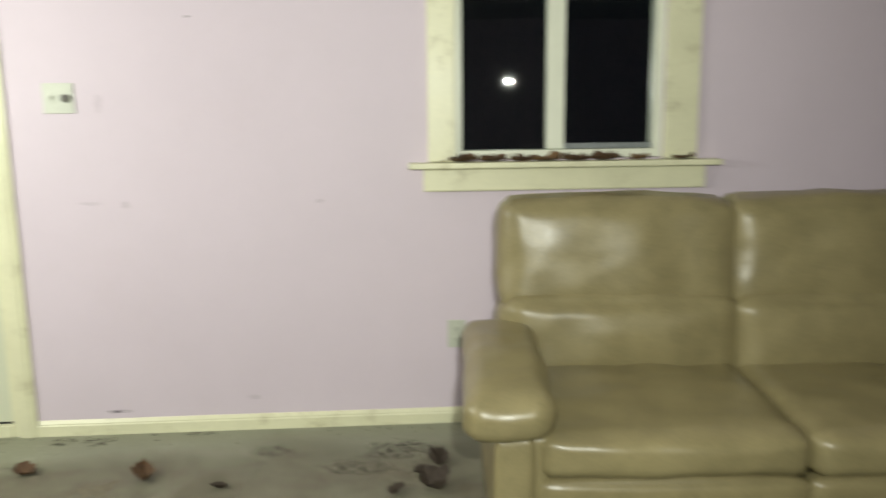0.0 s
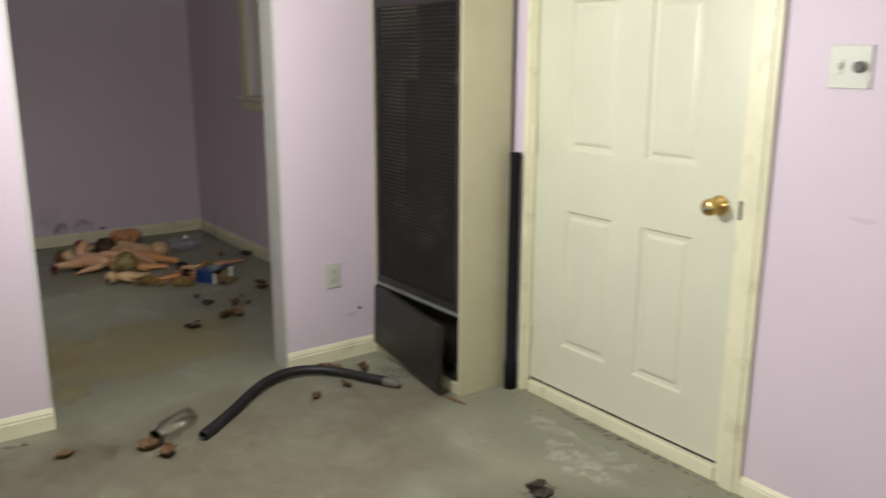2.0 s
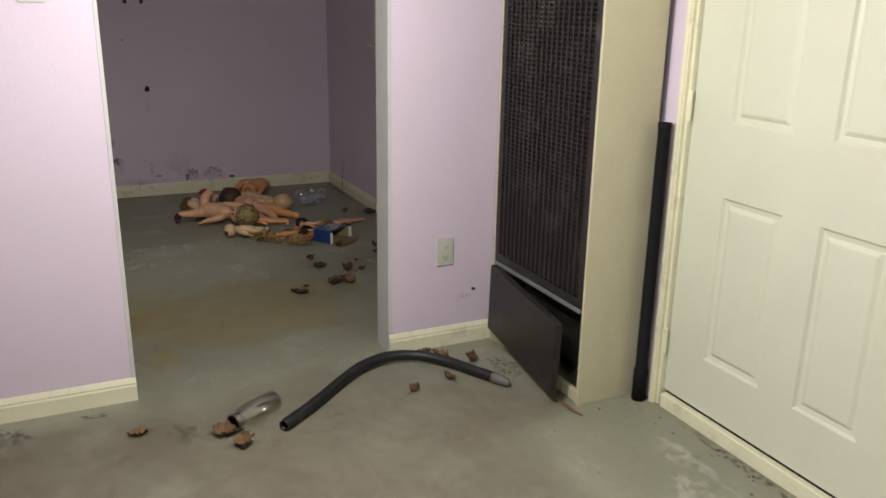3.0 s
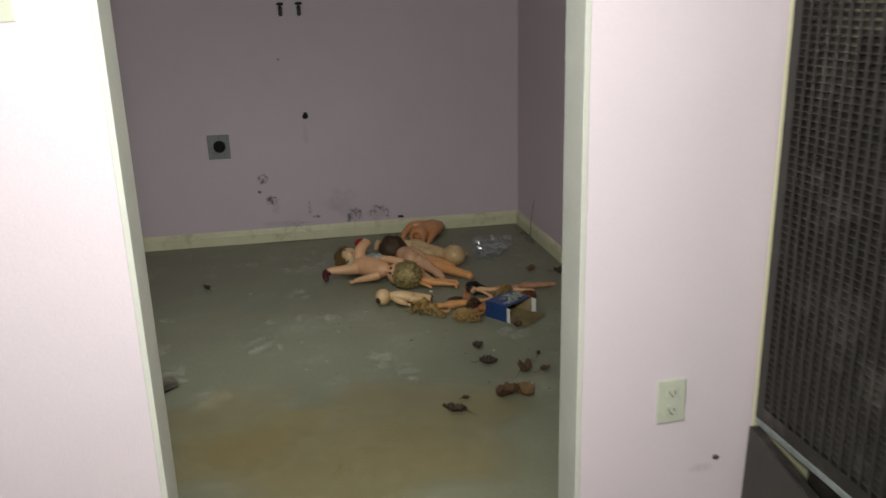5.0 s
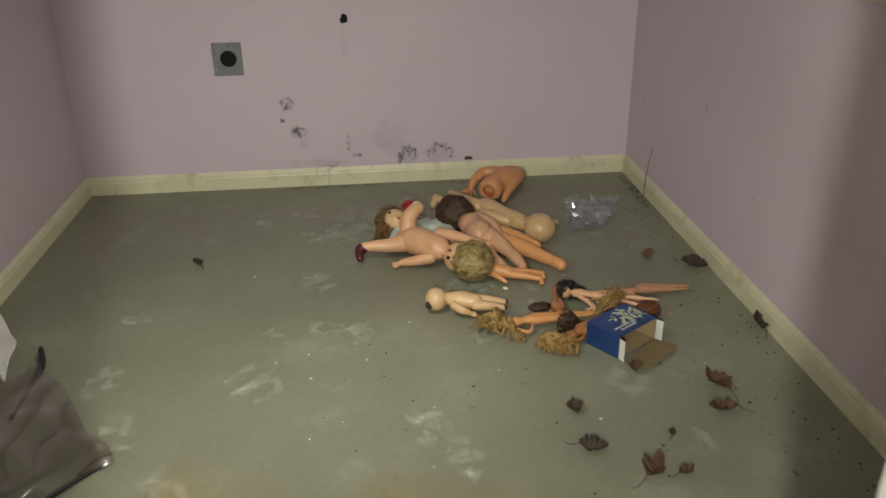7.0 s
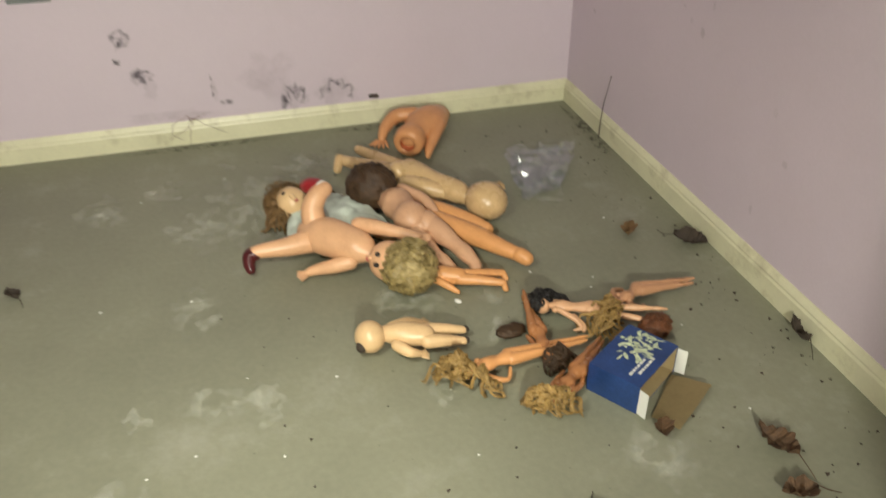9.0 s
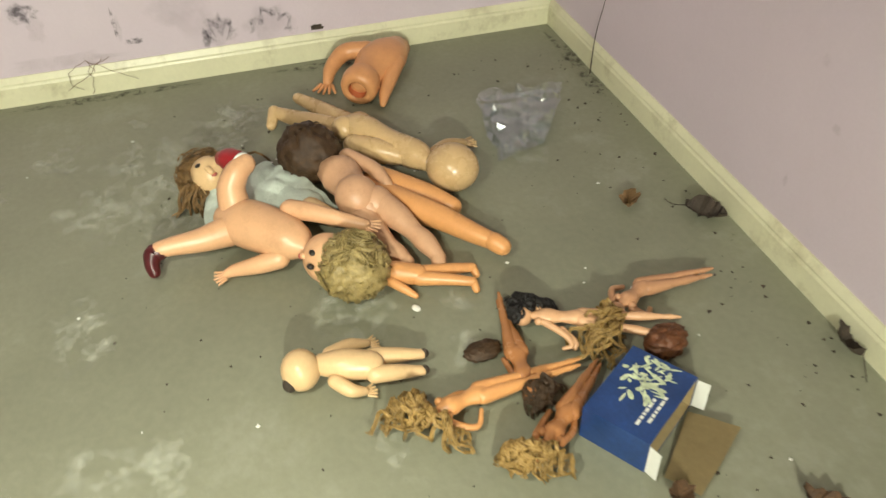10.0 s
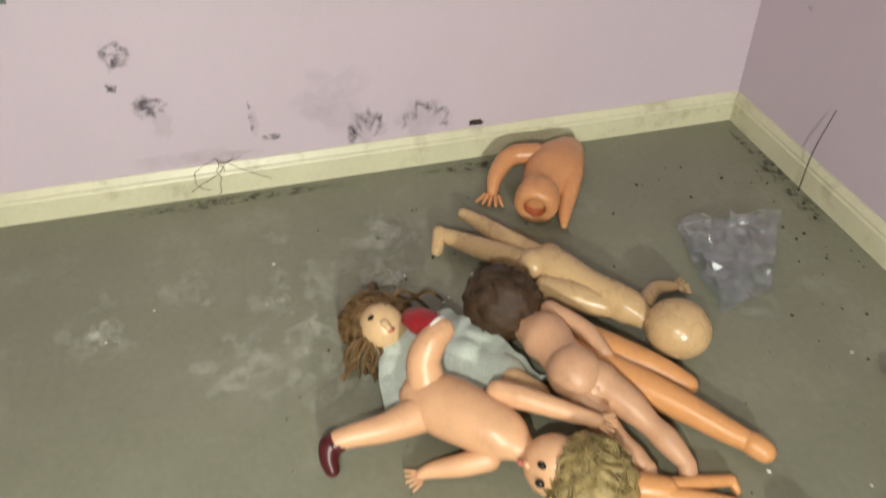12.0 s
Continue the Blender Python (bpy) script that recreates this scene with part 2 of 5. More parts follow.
def rbox(bm, c, size, r, n=8, puff=0.0, mi=0, taper=None, wrinkle=0.0):
    """A box with round edges, swollen by puff at the middle of its faces."""
    h = [s / 2 for s in size]
    grid = {}

    def vert(p):
        k = tuple(round(a, 5) for a in p)
        if k not in grid:
            inner = [max(-h[i] + r, min(h[i] - r, p[i] * h[i])) for i in range(3)]
            d = Vector([p[i] * h[i] - inner[i] for i in range(3)])
            d = d.normalized() * r if d.length > 1e-6 else d
            q = Vector(inner) + d
            for i in range(3):
                o = [j for j in range(3) if j != i]
                q[i] += math.copysign(1, p[i]) * (abs(p[i]) > 0.99) * puff * (1 - p[o[0]] ** 2) * (1 - p[o[1]] ** 2)
            if wrinkle:
                w_ = noise.noise_vector((q + Vector(c)) * 7.0) * wrinkle + noise.noise_vector((q + Vector(c)) * 19.0) * wrinkle * 0.35
                q += w_
            if taper:
                q = taper(q)
            grid[k] = bm.verts.new(q + Vector(c))
        return grid[k]

    st = [-1 + 2 * i / n for i in range(n + 1)]
    for ax in range(3):
        o = [j for j in range(3) if j != ax]
        for s in (-1, 1):
            for i in range(n):
                for j in range(n):
                    q = []
                    for a, b in ((i, j), (i + 1, j), (i + 1, j + 1), (i, j + 1)):
                        p = [0, 0, 0]
                        p[ax], p[o[0]], p[o[1]] = s, st[a], st[b]
                        q.append(vert(p))
                    bm.faces.new(q).material_index = mi


def spline(pts, n):
    """Catmull-Rom through tuples of any length."""
    P = [np.array(p, float) for p in pts]
    if len(P) < 2:
        return P
    P = [2 * P[0] - P[1]] + P + [2 * P[-1] - P[-2]]
    out = []
    for i in range(1, len(P) - 2):
        for k in range(n):
            t = k / n
            a, b, c, d = P[i - 1:i + 3]
            out.append(0.5 * (2 * b + (c - a) * t + (2 * a - 5 * b + 4 * c - d) * t * t + (3 * b - a - 3 * c + d) * t ** 3))
    return out + [P[-2]]


def tube(bm, pts, sides=10, n=5, mi=0, caps=True, flat=1.0):
    """A limb along (x, y, z, radius) joints, with round ends."""
    rows = spline(pts, n)
    if caps:
        for end in (0, -1):
            a, b = (rows[0], rows[1]) if end == 0 else (rows[-1], rows[-2])
            d = (a[:3] - b[:3]) / (np.linalg.norm(a[:3] - b[:3]) + 1e-9)
            extra = [np.append(a[:3] + d * a[3] * math.sin(u), max(a[3] * math.cos(u), 1e-4)) for u in (0.5, 0.95, 1.3)]
            rows = extra[::-1] + rows if end == 0 else rows + extra
    rings = []
    up = Vector((0, 0, 1))
    for i, r in enumerate(rows):
        d = Vector(rows[min(i + 1, len(rows) - 1)][:3]) - Vector(rows[max(i - 1, 0)][:3])
        d = d.normalized() if d.length > 1e-9 else Vector((1, 0, 0))
        s = d.cross(up if abs(d.z) < 0.95 else Vector((1, 0, 0))).normalized()
        u = s.cross(d)
        rings.append([bm.verts.new(Vector(r[:3]) + (s * math.cos(a) + u * math.sin(a) * flat) * max(r[3], 1e-4)) for a in (2 * math.pi * k / sides for k in range(sides))])
    for a, b in zip(rings, rings[1:]):
        for k in range(sides):
            f = bm.faces.new((a[k], a[(k + 1) % sides], b[(k + 1) % sides], b[k]))
            f.material_index, f.smooth = mi, True
    for r in (rings[0], rings[-1]):
        f = bm.faces.new(r)
        f.material_index = mi


def ball(bm, c, rx, ry, rz, mi=0, turn=0.0, seg=18, rough=0.0):
    m = pose(*c, 0, 0, turn) @ Matrix.Diagonal((rx, ry, rz, 1))
    made = bmesh.ops.create_uvsphere(bm, u_segments=seg, v_segments=max(6, seg * 2 // 3), radius=1, matrix=m)
    for v in made["verts"]:
        if rough:
            v.co += (v.co - Vector(c)) * rough * noise.noise(v.co * 60)
        for f in v.link_faces:
            f.material_index, f.smooth = mi, True


def lathe(bm, rows, sides=20, mi=0, m=Matrix()):
    """A turned shape: rows of (radius, height) about local z."""
    rings = [[bm.verts.new(m @ Vector((r * math.cos(a), r * math.sin(a), z))) for a in (2 * math.pi * k / sides for k in range(sides))] for r, z in rows]
    for a, b in zip(rings, rings[1:]):
        for k in range(sides):
            f = bm.faces.new((a[k], a[(k + 1) % sides], b[(k + 1) % sides], b[k]))
            f.material_index, f.smooth = mi, True


def sheet(bm, corners, nx, ny, crumple=0.0, freq=20.0, thick=0.0, mi=0):
    """A bent four-cornered sheet, crumpled by noise."""
    a, b, c, d = [Vector(p) for p in corners]
    g = []
    for j in range(ny + 1):
        for i in range(nx + 1):
            u, v = i / nx, j / ny
            p = (a * (1 - u) + b * u) * (1 - v) + (d * (1 - u) + c * u) * v
            w = noise.noise_vector(p * freq)
            g.append(bm.verts.new(p + Vector((w.x * 0.5, w.y * 0.5, abs(w.z))) * crumple))
    for j in range(ny):
        for i in range(nx):
            k = j * (nx + 1) + i
            bm.faces.new((g[k], g[k + 1], g[k + nx + 2], g[k + nx + 1])).material_index = mi
    if thick:
        bmesh.ops.solidify(bm, geom=bm.faces[:], thickness=thick)


# ---- the two rooms ----
NORTH, WEST, WEST2, BACK, RIGHT, LEFT = 3.563, -3.327, -3.45, -6.59, 3.603, 1.05
# EAST, SOUTH: unseen walls, set far back to darken the window's reflection
EAST, SOUTH, HIGH = 4.4, -4.2, 2.42
GAP0, GAP1, HEAD = 1.835, 2.818, 2.06
D0, D1, DTOP = -2.55, -1.562, 2.08
W0, W1, WZ0, WZ1 = 0.25, 1.10, 1.115, 2.05
V0, V1, VZ0, VZ1 = -5.43, -4.55, 1.13, 2.0


def setting(name, bm, material, label, category):
    return tagged(part(name, bm, material), label, category, kind="structure")


bm = bmesh.new()
nx, ny = 60, 34
for j in range(ny + 1):
    for i in range(nx + 1):
        x, y = BACK - 0.2 + (EAST + 0.4 - BACK) * i / nx, SOUTH - 0.2 + (NORTH + 0.5 - SOUTH) * j / ny
        bm.verts.new((x, y, 0.0))
bm.verts.ensure_lookup_table()
for j in range(ny):
    for i in range(nx):
        k = j * (nx + 1) + i
        bm.faces.new([bm.verts[q] for q in (k, k + 1, k + nx + 2, k + nx + 1)])
box(bm, BACK - 0.2, EAST + 0.2, SOUTH - 0.2, NORTH + 0.3, -0.15, -0.01)
floor_ob = setting("floor", bm, M_FLOOR, "grey painted concrete floor with chalky scuffs and dirt", "floor")
T = 0.14
wall_north = setting("wall_north", boxes((WEST2, D0, NORTH, NORTH + T, 0, HIGH), (D0, D1, NORTH, NORTH + T, DTOP, HIGH), (D1, W0, NORTH, NORTH + T, 0, HIGH),
                            (W0, W1, NORTH, NORTH + T, 0, WZ0), (W0, W1, NORTH, NORTH + T, WZ1, HIGH), (W1, EAST + 0.2, NORTH, NORTH + T, 0, HIGH)), M_WALL,
                     "lilac painted wall with a door and a window", "wall")
wall_west = setting("wall_west", boxes((WEST2, WEST, SOUTH, GAP0, 0, HIGH), (WEST2, WEST, GAP1, NORTH, 0, HIGH), (WEST2, WEST, GAP0, GAP1, HEAD, HIGH)), M_WALL,
                    "lilac partition wall with an open doorway", "wall")
setting("wall_east", boxes((EAST, EAST + T, SOUTH, NORTH, 0, HIGH)), M_WALL, "unseen lilac painted side wall", "wall")
setting("wall_south", boxes((WEST2, EAST + T, SOUTH - T, SOUTH, 0, HIGH)), M_WALL, "unseen lilac painted wall behind the walk", "wall")
wall_back = setting("wall_back", boxes((BACK - T, BACK, LEFT - T, RIGHT + T, 0, HIGH)), M_WALL, "lilac back wall with mould marks", "wall")
wall_right = setting("wall_right", boxes((BACK, V0, RIGHT, RIGHT + T, 0, HIGH), (V1, WEST2, RIGHT, RIGHT + T, 0, HIGH), (V0, V1, RIGHT, RIGHT + T, 0, VZ0), (V0, V1, RIGHT, RIGHT + T, VZ1, HIGH)), M_WALL,
                     "lilac wall of the small room with a covered window", "wall")
setting("wall_left", boxes((BACK, WEST2, LEFT - T, LEFT, 0, HIGH)), M_WALL, "lilac wall of the small room", "wall")
setting("ceiling", boxes((BACK - T, EAST + T, SOUTH - T, RIGHT + 0.2, HIGH, HIGH + 0.1)), M_CEIL, "plain white ceiling", "ceiling")
# doorway lining, bare boards a little proud of the plaster
lining = thing("doorway_lining", WEST, GAP0, 0, "bare grey lining boards of the open doorway", "door frame", kind="structure")
part("lining_board", boxes((WEST2 - 0.002, WEST + 0.002, GAP0 - 0.01, GAP0 + 0.004, 0.0, HEAD), bev=0.002), M_JAMB).parent = lining
part("lining_board", boxes((WEST2 - 0.002, WEST + 0.002, GAP1 - 0.004, GAP1 + 0.01, 0.0, HEAD), bev=0.002), M_JAMB).parent = lining
part("lining_board", boxes((WEST2 - 0.002, WEST + 0.002, GAP0 + 0.005, GAP1 - 0.005, HEAD - 0.008, HEAD + 0.01), bev=0.002), M_JAMB).parent = lining
for o in lining.children:
    o.matrix_parent_inverse = lining.matrix_world.inverted()


def baseboard(a, b, ax, at, side, high=0.085):
    """A moulded skirting from a to b along x or y, standing off the wall face."""
    bm = bmesh.new()
    prof = [(0, 0), (0.015, 0), (0.015, high * 0.66), (0.012, high * 0.74), (0.0125, high * 0.8), (0.007, high * 0.93), (0.004, high), (0, high)]
    n = max(2, int(abs(b - a) / 0.12))
    rings = []
    for i in range(n + 1):
        u = a + (b - a) * i / n
        rings.append([bm.verts.new((u, at + side * (d + 0.0015 * noise.noise(Vector((u * 3, z * 20, at)))), z) if ax == "x" else (at + side * (d + 0.0015 * noise.noise(Vector((at, u * 3, z * 20)))), u, z)) for d, z in prof])
    for p, q in zip(rings, rings[1:]):
        for k in range(len(prof)):
            bm.faces.new((p[k], p[(k + 1) % len(prof)], q[(k + 1) % len(prof)], q[k]))
    bm.faces.new(rings[0])
    bm.faces.new(rings[-1])
    return setting("baseboard", bm, M_TRIM, "dirty cream moulded skirting board", "baseboard")


baseboard(-1.486, EAST, "x", NORTH, -1, 0.066)
baseboard(SOUTH, GAP0 + 0.004, "y", WEST, 1)
baseboard(GAP1 - 0.004, 3.29, "y", WEST, 1)
baseboard(LEFT, RIGHT, "y", BACK, 1)
baseboard(BACK + 0.016, WEST2, "x", RIGHT, -1)
baseboard(BACK + 0.016, WEST2, "x", LEFT, 1)

# ---- panelled door ----
door = thing("door_1", (D0 + D1) / 2, NORTH, 0, "closed cream six-panel door with a brass knob", "door", kind="structure")


def under(parent, *obs):
    for o in obs:
        o.parent = parent
        o.matrix_parent_inverse = parent.matrix_world.inverted()
    return obs[-1]


DX0, DX1, DY = D0 + 0.016, D1 - 0.03, NORTH + 0.014
cols = ((-2.36, -2.12), (-1.985, -1.765))
bm = bmesh.new()
xs = [DX0, cols[0][0], cols[0][1], cols[1][0], cols[1][1], DX1]
zs = [0.062, 0.25, 0.812, 1.048, 1.60, 1.73, 1.95, DTOP - 0.025]
for i in range(5):
    for j in range(7):
        if i in (1, 3) and j in (1, 3, 5):
            # sunk and raised panel: nested rings
            x0, x1, z0, z1 = xs[i], xs[i + 1], zs[j], zs[j + 1]
            rings = []
            for ins, dy in ((0, 0), (0.008, 0.009), (0.022, 0.011), (0.034, 0.003), (0.04, 0.002)):
                rings.append([bm.verts.new((x, DY + dy, z)) for x, z in ((x0 + ins, z0 + ins), (x1 - ins, z0 + ins), (x1 - ins, z1 - ins), (x0 + ins, z1 - ins))])
            for p, q in zip(rings, rings[1:]):
                for k in range(4):
                    bm.faces.new((p[k], p[(k + 1) % 4], q[(k + 1) % 4], q[k]))
            bm.faces.new(rings[-1])
        else:
            bm.faces.new([bm.verts.new((x, DY, z)) for x, z in ((xs[i], zs[j]), (xs[i + 1], zs[j]), (xs[i + 1], zs[j + 1]), (xs[i], zs[j + 1]))])
bmesh.ops.remove_doubles(bm, verts=bm.verts, dist=0.0005)
box(bm, DX0, DX1, DY + 0.013, DY + 0.04, 0.062, DTOP - 0.025)
under(door, part("door_leaf", bm, M_DOOR))
for x0, x1, i0, i1 in ((D0 - 0.026, D0 + 0.003, 0.006, 0.006), (D1 - 0.003, D1 + 0.075, 0.012, 0.02)):
    bm = boxes((x0, x1, NORTH - 0.018, NORTH - 0.002, 0, DTOP + 0.07), (x0 + i0, x1 - i1, NORTH - 0.023, NORTH - 0.017, 0, DTOP + 0.05), bev=0.003)
    under(door, part("casing", bm, M_TRIM))
under(door, part("casing", boxes((D0 + 0.003, D1 - 0.003, NORTH - 0.018, NORTH - 0.002, DTOP, DTOP + 0.07), bev=0.003), M_TRIM))
for x0, x1 in ((D0 + 0.001, D0 + 0.014), (D1 - 0.027, D1 - 0.001)):
    under(door, part("frame_post", boxes((x0, x1, NORTH - 0.004, NORTH + T - 0.002, 0, DTOP - 0.002), bev=0.002), M_TRIM))
under(door, part("threshold", boxes((D0 + 0.028, D1 - 0.028, NORTH - 0.01, NORTH + 0.12, 0.0, 0.052), bev=0.004), M_TRIM, label="worn cream threshold board"))
under(door, part("draught_strip", boxes((D0 + 0.028, D1 - 0.028, NORTH + 0.016, NORTH + 0.03, 0.052, 0.062)), M_BLACK))
bm = bmesh.new()
lathe(bm, [(0.0, 0.0), (0.033, 0.0), (0.034, 0.005), (0.024, 0.01), (0.012, 0.016), (0.012, 0.036), (0.022, 0.042), (0.028, 0.052), (0.027, 0.064), (0.018, 0.071), (0.007, 0.073), (0.0, 0.0735)], 28, m=pose(-1.665, DY, 0.936, 90, 0, 0))
knob = under(door, part("door_knob", bm, M_BRASS, label="round tarnished brass knob", smooth=True))
bm = bmesh.new()
box(bm, -1.6745, -1.6495, DY - 0.0775, DY - 0.073, 0.933, 0.939, 0.001)
under(knob, part("turn_button", bm, M_STEEL))
under(door, part("strike_plate", boxes((D1 - 0.022, D1 - 0.008, NORTH - 0.006, NORTH - 0.004, 0.905, 0.965), bev=0.001), M_DARK))
for z in (0.25, 1.08, 1.85):
    bm = boxes((D0 + 0.004, D0 + 0.014, NORTH - 0.007, NORTH - 0.004, z - 0.045, z + 0.045))
    tube(bm, [(D0 + 0.018, NORTH - 0.002, z - 0.045, 0.006), (D0 + 0.018, NORTH - 0.002, z + 0.045, 0.006)], 8, 2)
    under(door, part("hinge", bm, M_TRIM, label="painted-over butt hinge"))

# ---- night window over the sofa ----
win = thing("window_1", (W0 + W1) / 2, NORTH, WZ0, "white sliding window on a dark night, dirty sill", "window", kind="structure")
for x0, x1 in ((W0 - 0.11, W0), (W1, W1 + 0.14)):
    under(win, part("casing", boxes((x0, x1, NORTH - 0.02, NORTH - 0.002, WZ0 - 0.005, WZ1 + 0.09), bev=0.004), M_TRIM))
under(win, part("casing", boxes((W0, W1, NORTH - 0.02, NORTH - 0.002, WZ1, WZ1 + 0.09), bev=0.004), M_TRIM))
for x0, x1 in ((W0 + 0.001, W0 + 0.03), (W1 - 0.03, W1 - 0.001)):
    under(win, part("window_frame", boxes((x0, x1, NORTH + 0.012, NORTH + 0.10, WZ0 + 0.002, WZ1 - 0.002), bev=0.004), M_WIN))
for z0, z1 in ((WZ0 + 0.002, WZ0 + 0.036), (WZ1 - 0.036, WZ1 - 0.002)):
    under(win, part("window_frame", boxes((W0 + 0.031, W1 - 0.031, NORTH + 0.012, NORTH + 0.10, z0, z1), bev=0.004), M_WIN))
XM = 0.662
under(win, part("meeting_rail", boxes((XM - 0.037, XM + 0.037, NORTH + 0.02, NORTH + 0.07, WZ0 + 0.037, WZ1 - 0.037), bev=0.006), M_WIN))
under(win, part("sash_rail", boxes((XM + 0.038, W1 - 0.031, NORTH + 0.04, NORTH + 0.065, WZ0 + 0.037, WZ0 + 0.06), bev=0.003), M_STEEL))
for x0, x1, y in ((W0 + 0.03, XM - 0.036, 0.045), (XM + 0.036, W1 - 0.03, 0.055)):
    pane = part("pane", boxes((x0, x1, NORTH + y, NORTH + y + 0.004, WZ0 + 0.034, WZ1 - 0.034)), M_GLASS)
    pane.visible_shadow = False
    if x0 < XM - 0.1:  # left pane turned on purpose, so it mirrors the lamp as a glint
        mid = Vector(((x0 + x1) / 2, NORTH + y, 0))
        pane.data.transform(Matrix.Translation(mid) @ Matrix.Rotation(radians(-7.6), 4, "Z") @ Matrix.Diagonal((0.99, 1, 1, 1)) @ Matrix.Translation(-mid))
    under(win, pane)
bm = bmesh.new()
box(bm, W0 - 0.19, W1 + 0.23, NORTH - 0.075, NORTH - 0.001, WZ0 - 0.03, WZ0 - 0.006, 0.006)
sill = under(win, part("window_sill", bm, M_TRIM, label="wide cream sill littered with dry leaves"))
bm = bmesh.new()
box(bm, W0 - 0.13, W1 + 0.18, NORTH - 0.026, NORTH - 0.002, WZ0 - 0.125, WZ0 - 0.031, 0.008)
under(win, part("apron", bm, M_TRIM))

# covered window of the small room
win2 = thing("window_2", (V0 + V1) / 2, RIGHT, VZ0, "pale covered window with a moulded sill", "window", kind="structure")
for x0, x1 in ((V0 - 0.1, V0), (V1, V1 + 0.1)):
    under(win2, part("casing", boxes((x0, x1, RIGHT - 0.02, RIGHT - 0.002, VZ0 - 0.004, VZ1 + 0.09), bev=0.004), M_TRIM))
under(win2, part("casing", boxes((V0, V1, RIGHT - 0.02, RIGHT - 0.002, VZ1, VZ1 + 0.09), bev=0.004), M_TRIM))
under(win2, part("window_cover", boxes((V0 + 0.002, V1 - 0.002, RIGHT + 0.03, RIGHT + 0.045, VZ0 + 0.002, VZ1 - 0.002)), M_WIN, label="pale board behind the frame"))
under(win2, part("window_sill", boxes((V0 - 0.13, V1 + 0.13, RIGHT - 0.06, RIGHT - 0.001, VZ0 - 0.028, VZ0 - 0.005), bev=0.005), M_TRIM))
under(win2, part("apron", boxes((V0 - 0.1, V1 + 0.1, RIGHT - 0.022, RIGHT - 0.002, VZ0 - 0.095, VZ0 - 0.029), bev=0.005), M_TRIM))


# ---- plates, switches and holes on the walls ----
def plate_north(name, x, z, w, h, label, category, ax="y", at=NORTH):
    """An Empty whose parts face the room: along -y on the north wall, +x on the west one."""
    e = new(name)
    e.matrix_world = pose(x, at, z) if ax == "y" else pose(at, x, z, 0, 0, 90)
    tagged(e, label, category)
    b = bmesh.new()
    box(b, -w / 2, w / 2, -0.007, -0.001, -h / 2, h / 2, 0.0025)
    part("cover_plate", b, M_PLATE, e)
    return e


def local(e, name, b, m, label=""):
    return part(name, b, m, e, label)


sw = plate_north("light_switch", -1.285, 1.376, 0.118, 0.116, "two-gang ivory switch plate with a dimmer knob", "switch")
b = bmesh.new(); box(b, -0.038, -0.018, -0.010, -0.0072, -0.02, 0.02, 0.001); box(b, -0.033, -0.024, -0.018, -0.010, -0.004, 0.010, 0.001)
local(sw, "toggle", b, M_PLATE)
b = bmesh.new(); lathe(b, [(0.0, 0.026), (0.013, 0.026), (0.015, 0.022), (0.016, 0.0072)], 20, m=pose(0.029, 0, 0, 90, 0, 0))
local(sw, "dimmer_knob", b, M_GREYP)


def outlet(x, z, ax, at):
    e = plate_north("wall_outlet", x, z, 0.075, 0.118, "ivory double wall outlet, paint-smeared", "outlet", ax, at)
    for dz in (0.024, -0.024):
        b = bmesh.new(); box(b, -0.016, 0.016, -0.0095, -0.0072, dz - 0.014, dz + 0.014, 0.002)
        r = local(e, "receptacle", b, M_PLATE)
        b = bmesh.new(); box(b, -0.008, -0.006, -0.0105, -0.0098, dz - 0.003, dz + 0.006); box(b, 0.006, 0.008, -0.0105, -0.0098, dz - 0.003, dz + 0.006); box(b, -0.0025, 0.0025, -0.0105, -0.0098, dz - 0.010, dz - 0.006)
        part("slots", b, M_VOID, r)
    return e


outlet(0.25, 0.39, "y", NORTH)
outlet(3.062, 0.415, "x", WEST)
s2 = plate_north("light_switch", 1.655, 1.43, 0.075, 0.118, "single white toggle switch plate", "switch", "x", WEST)
b = bmesh.new(); box(b, -0.006, 0.006, -0.016, -0.0072, -0.004, 0.012, 0.001)
local(s2, "toggle", b, M_PLATE)
# dryer outlet on the back wall
e = new("appliance_outlet")
e.matrix_world = pose(BACK, 1.757, 0.607, 0, 0, 90)
tagged(e, "grey steel appliance outlet with a round black socket", "outlet")
b = bmesh.new(); box(b, -0.064, 0.064, -0.008, -0.001, -0.072, 0.072, 0.002)
local(e, "cover_plate", b, M_STEEL)
b = bmesh.new(); lathe(b, [(0.0, 0.012), (0.026, 0.012), (0.033, 0.014), (0.036, 0.0085)], 24, m=pose(0.004, 0, 0.002, 90, 0, 0))
local(e, "socket", b, M_VOID)
for dx, dz in ((-0.052, 0.06), (0.052, 0.06), (-0.052, -0.06), (0.052, -0.06)):
    b = bmesh.new(); lathe(b, [(0.0, 0.011), (0.004, 0.0105), (0.005, 0.0082)], 8, m=pose(dx, 0, dz, 90, 0, 0))
    local(e, "screw", b, M_STEEL)


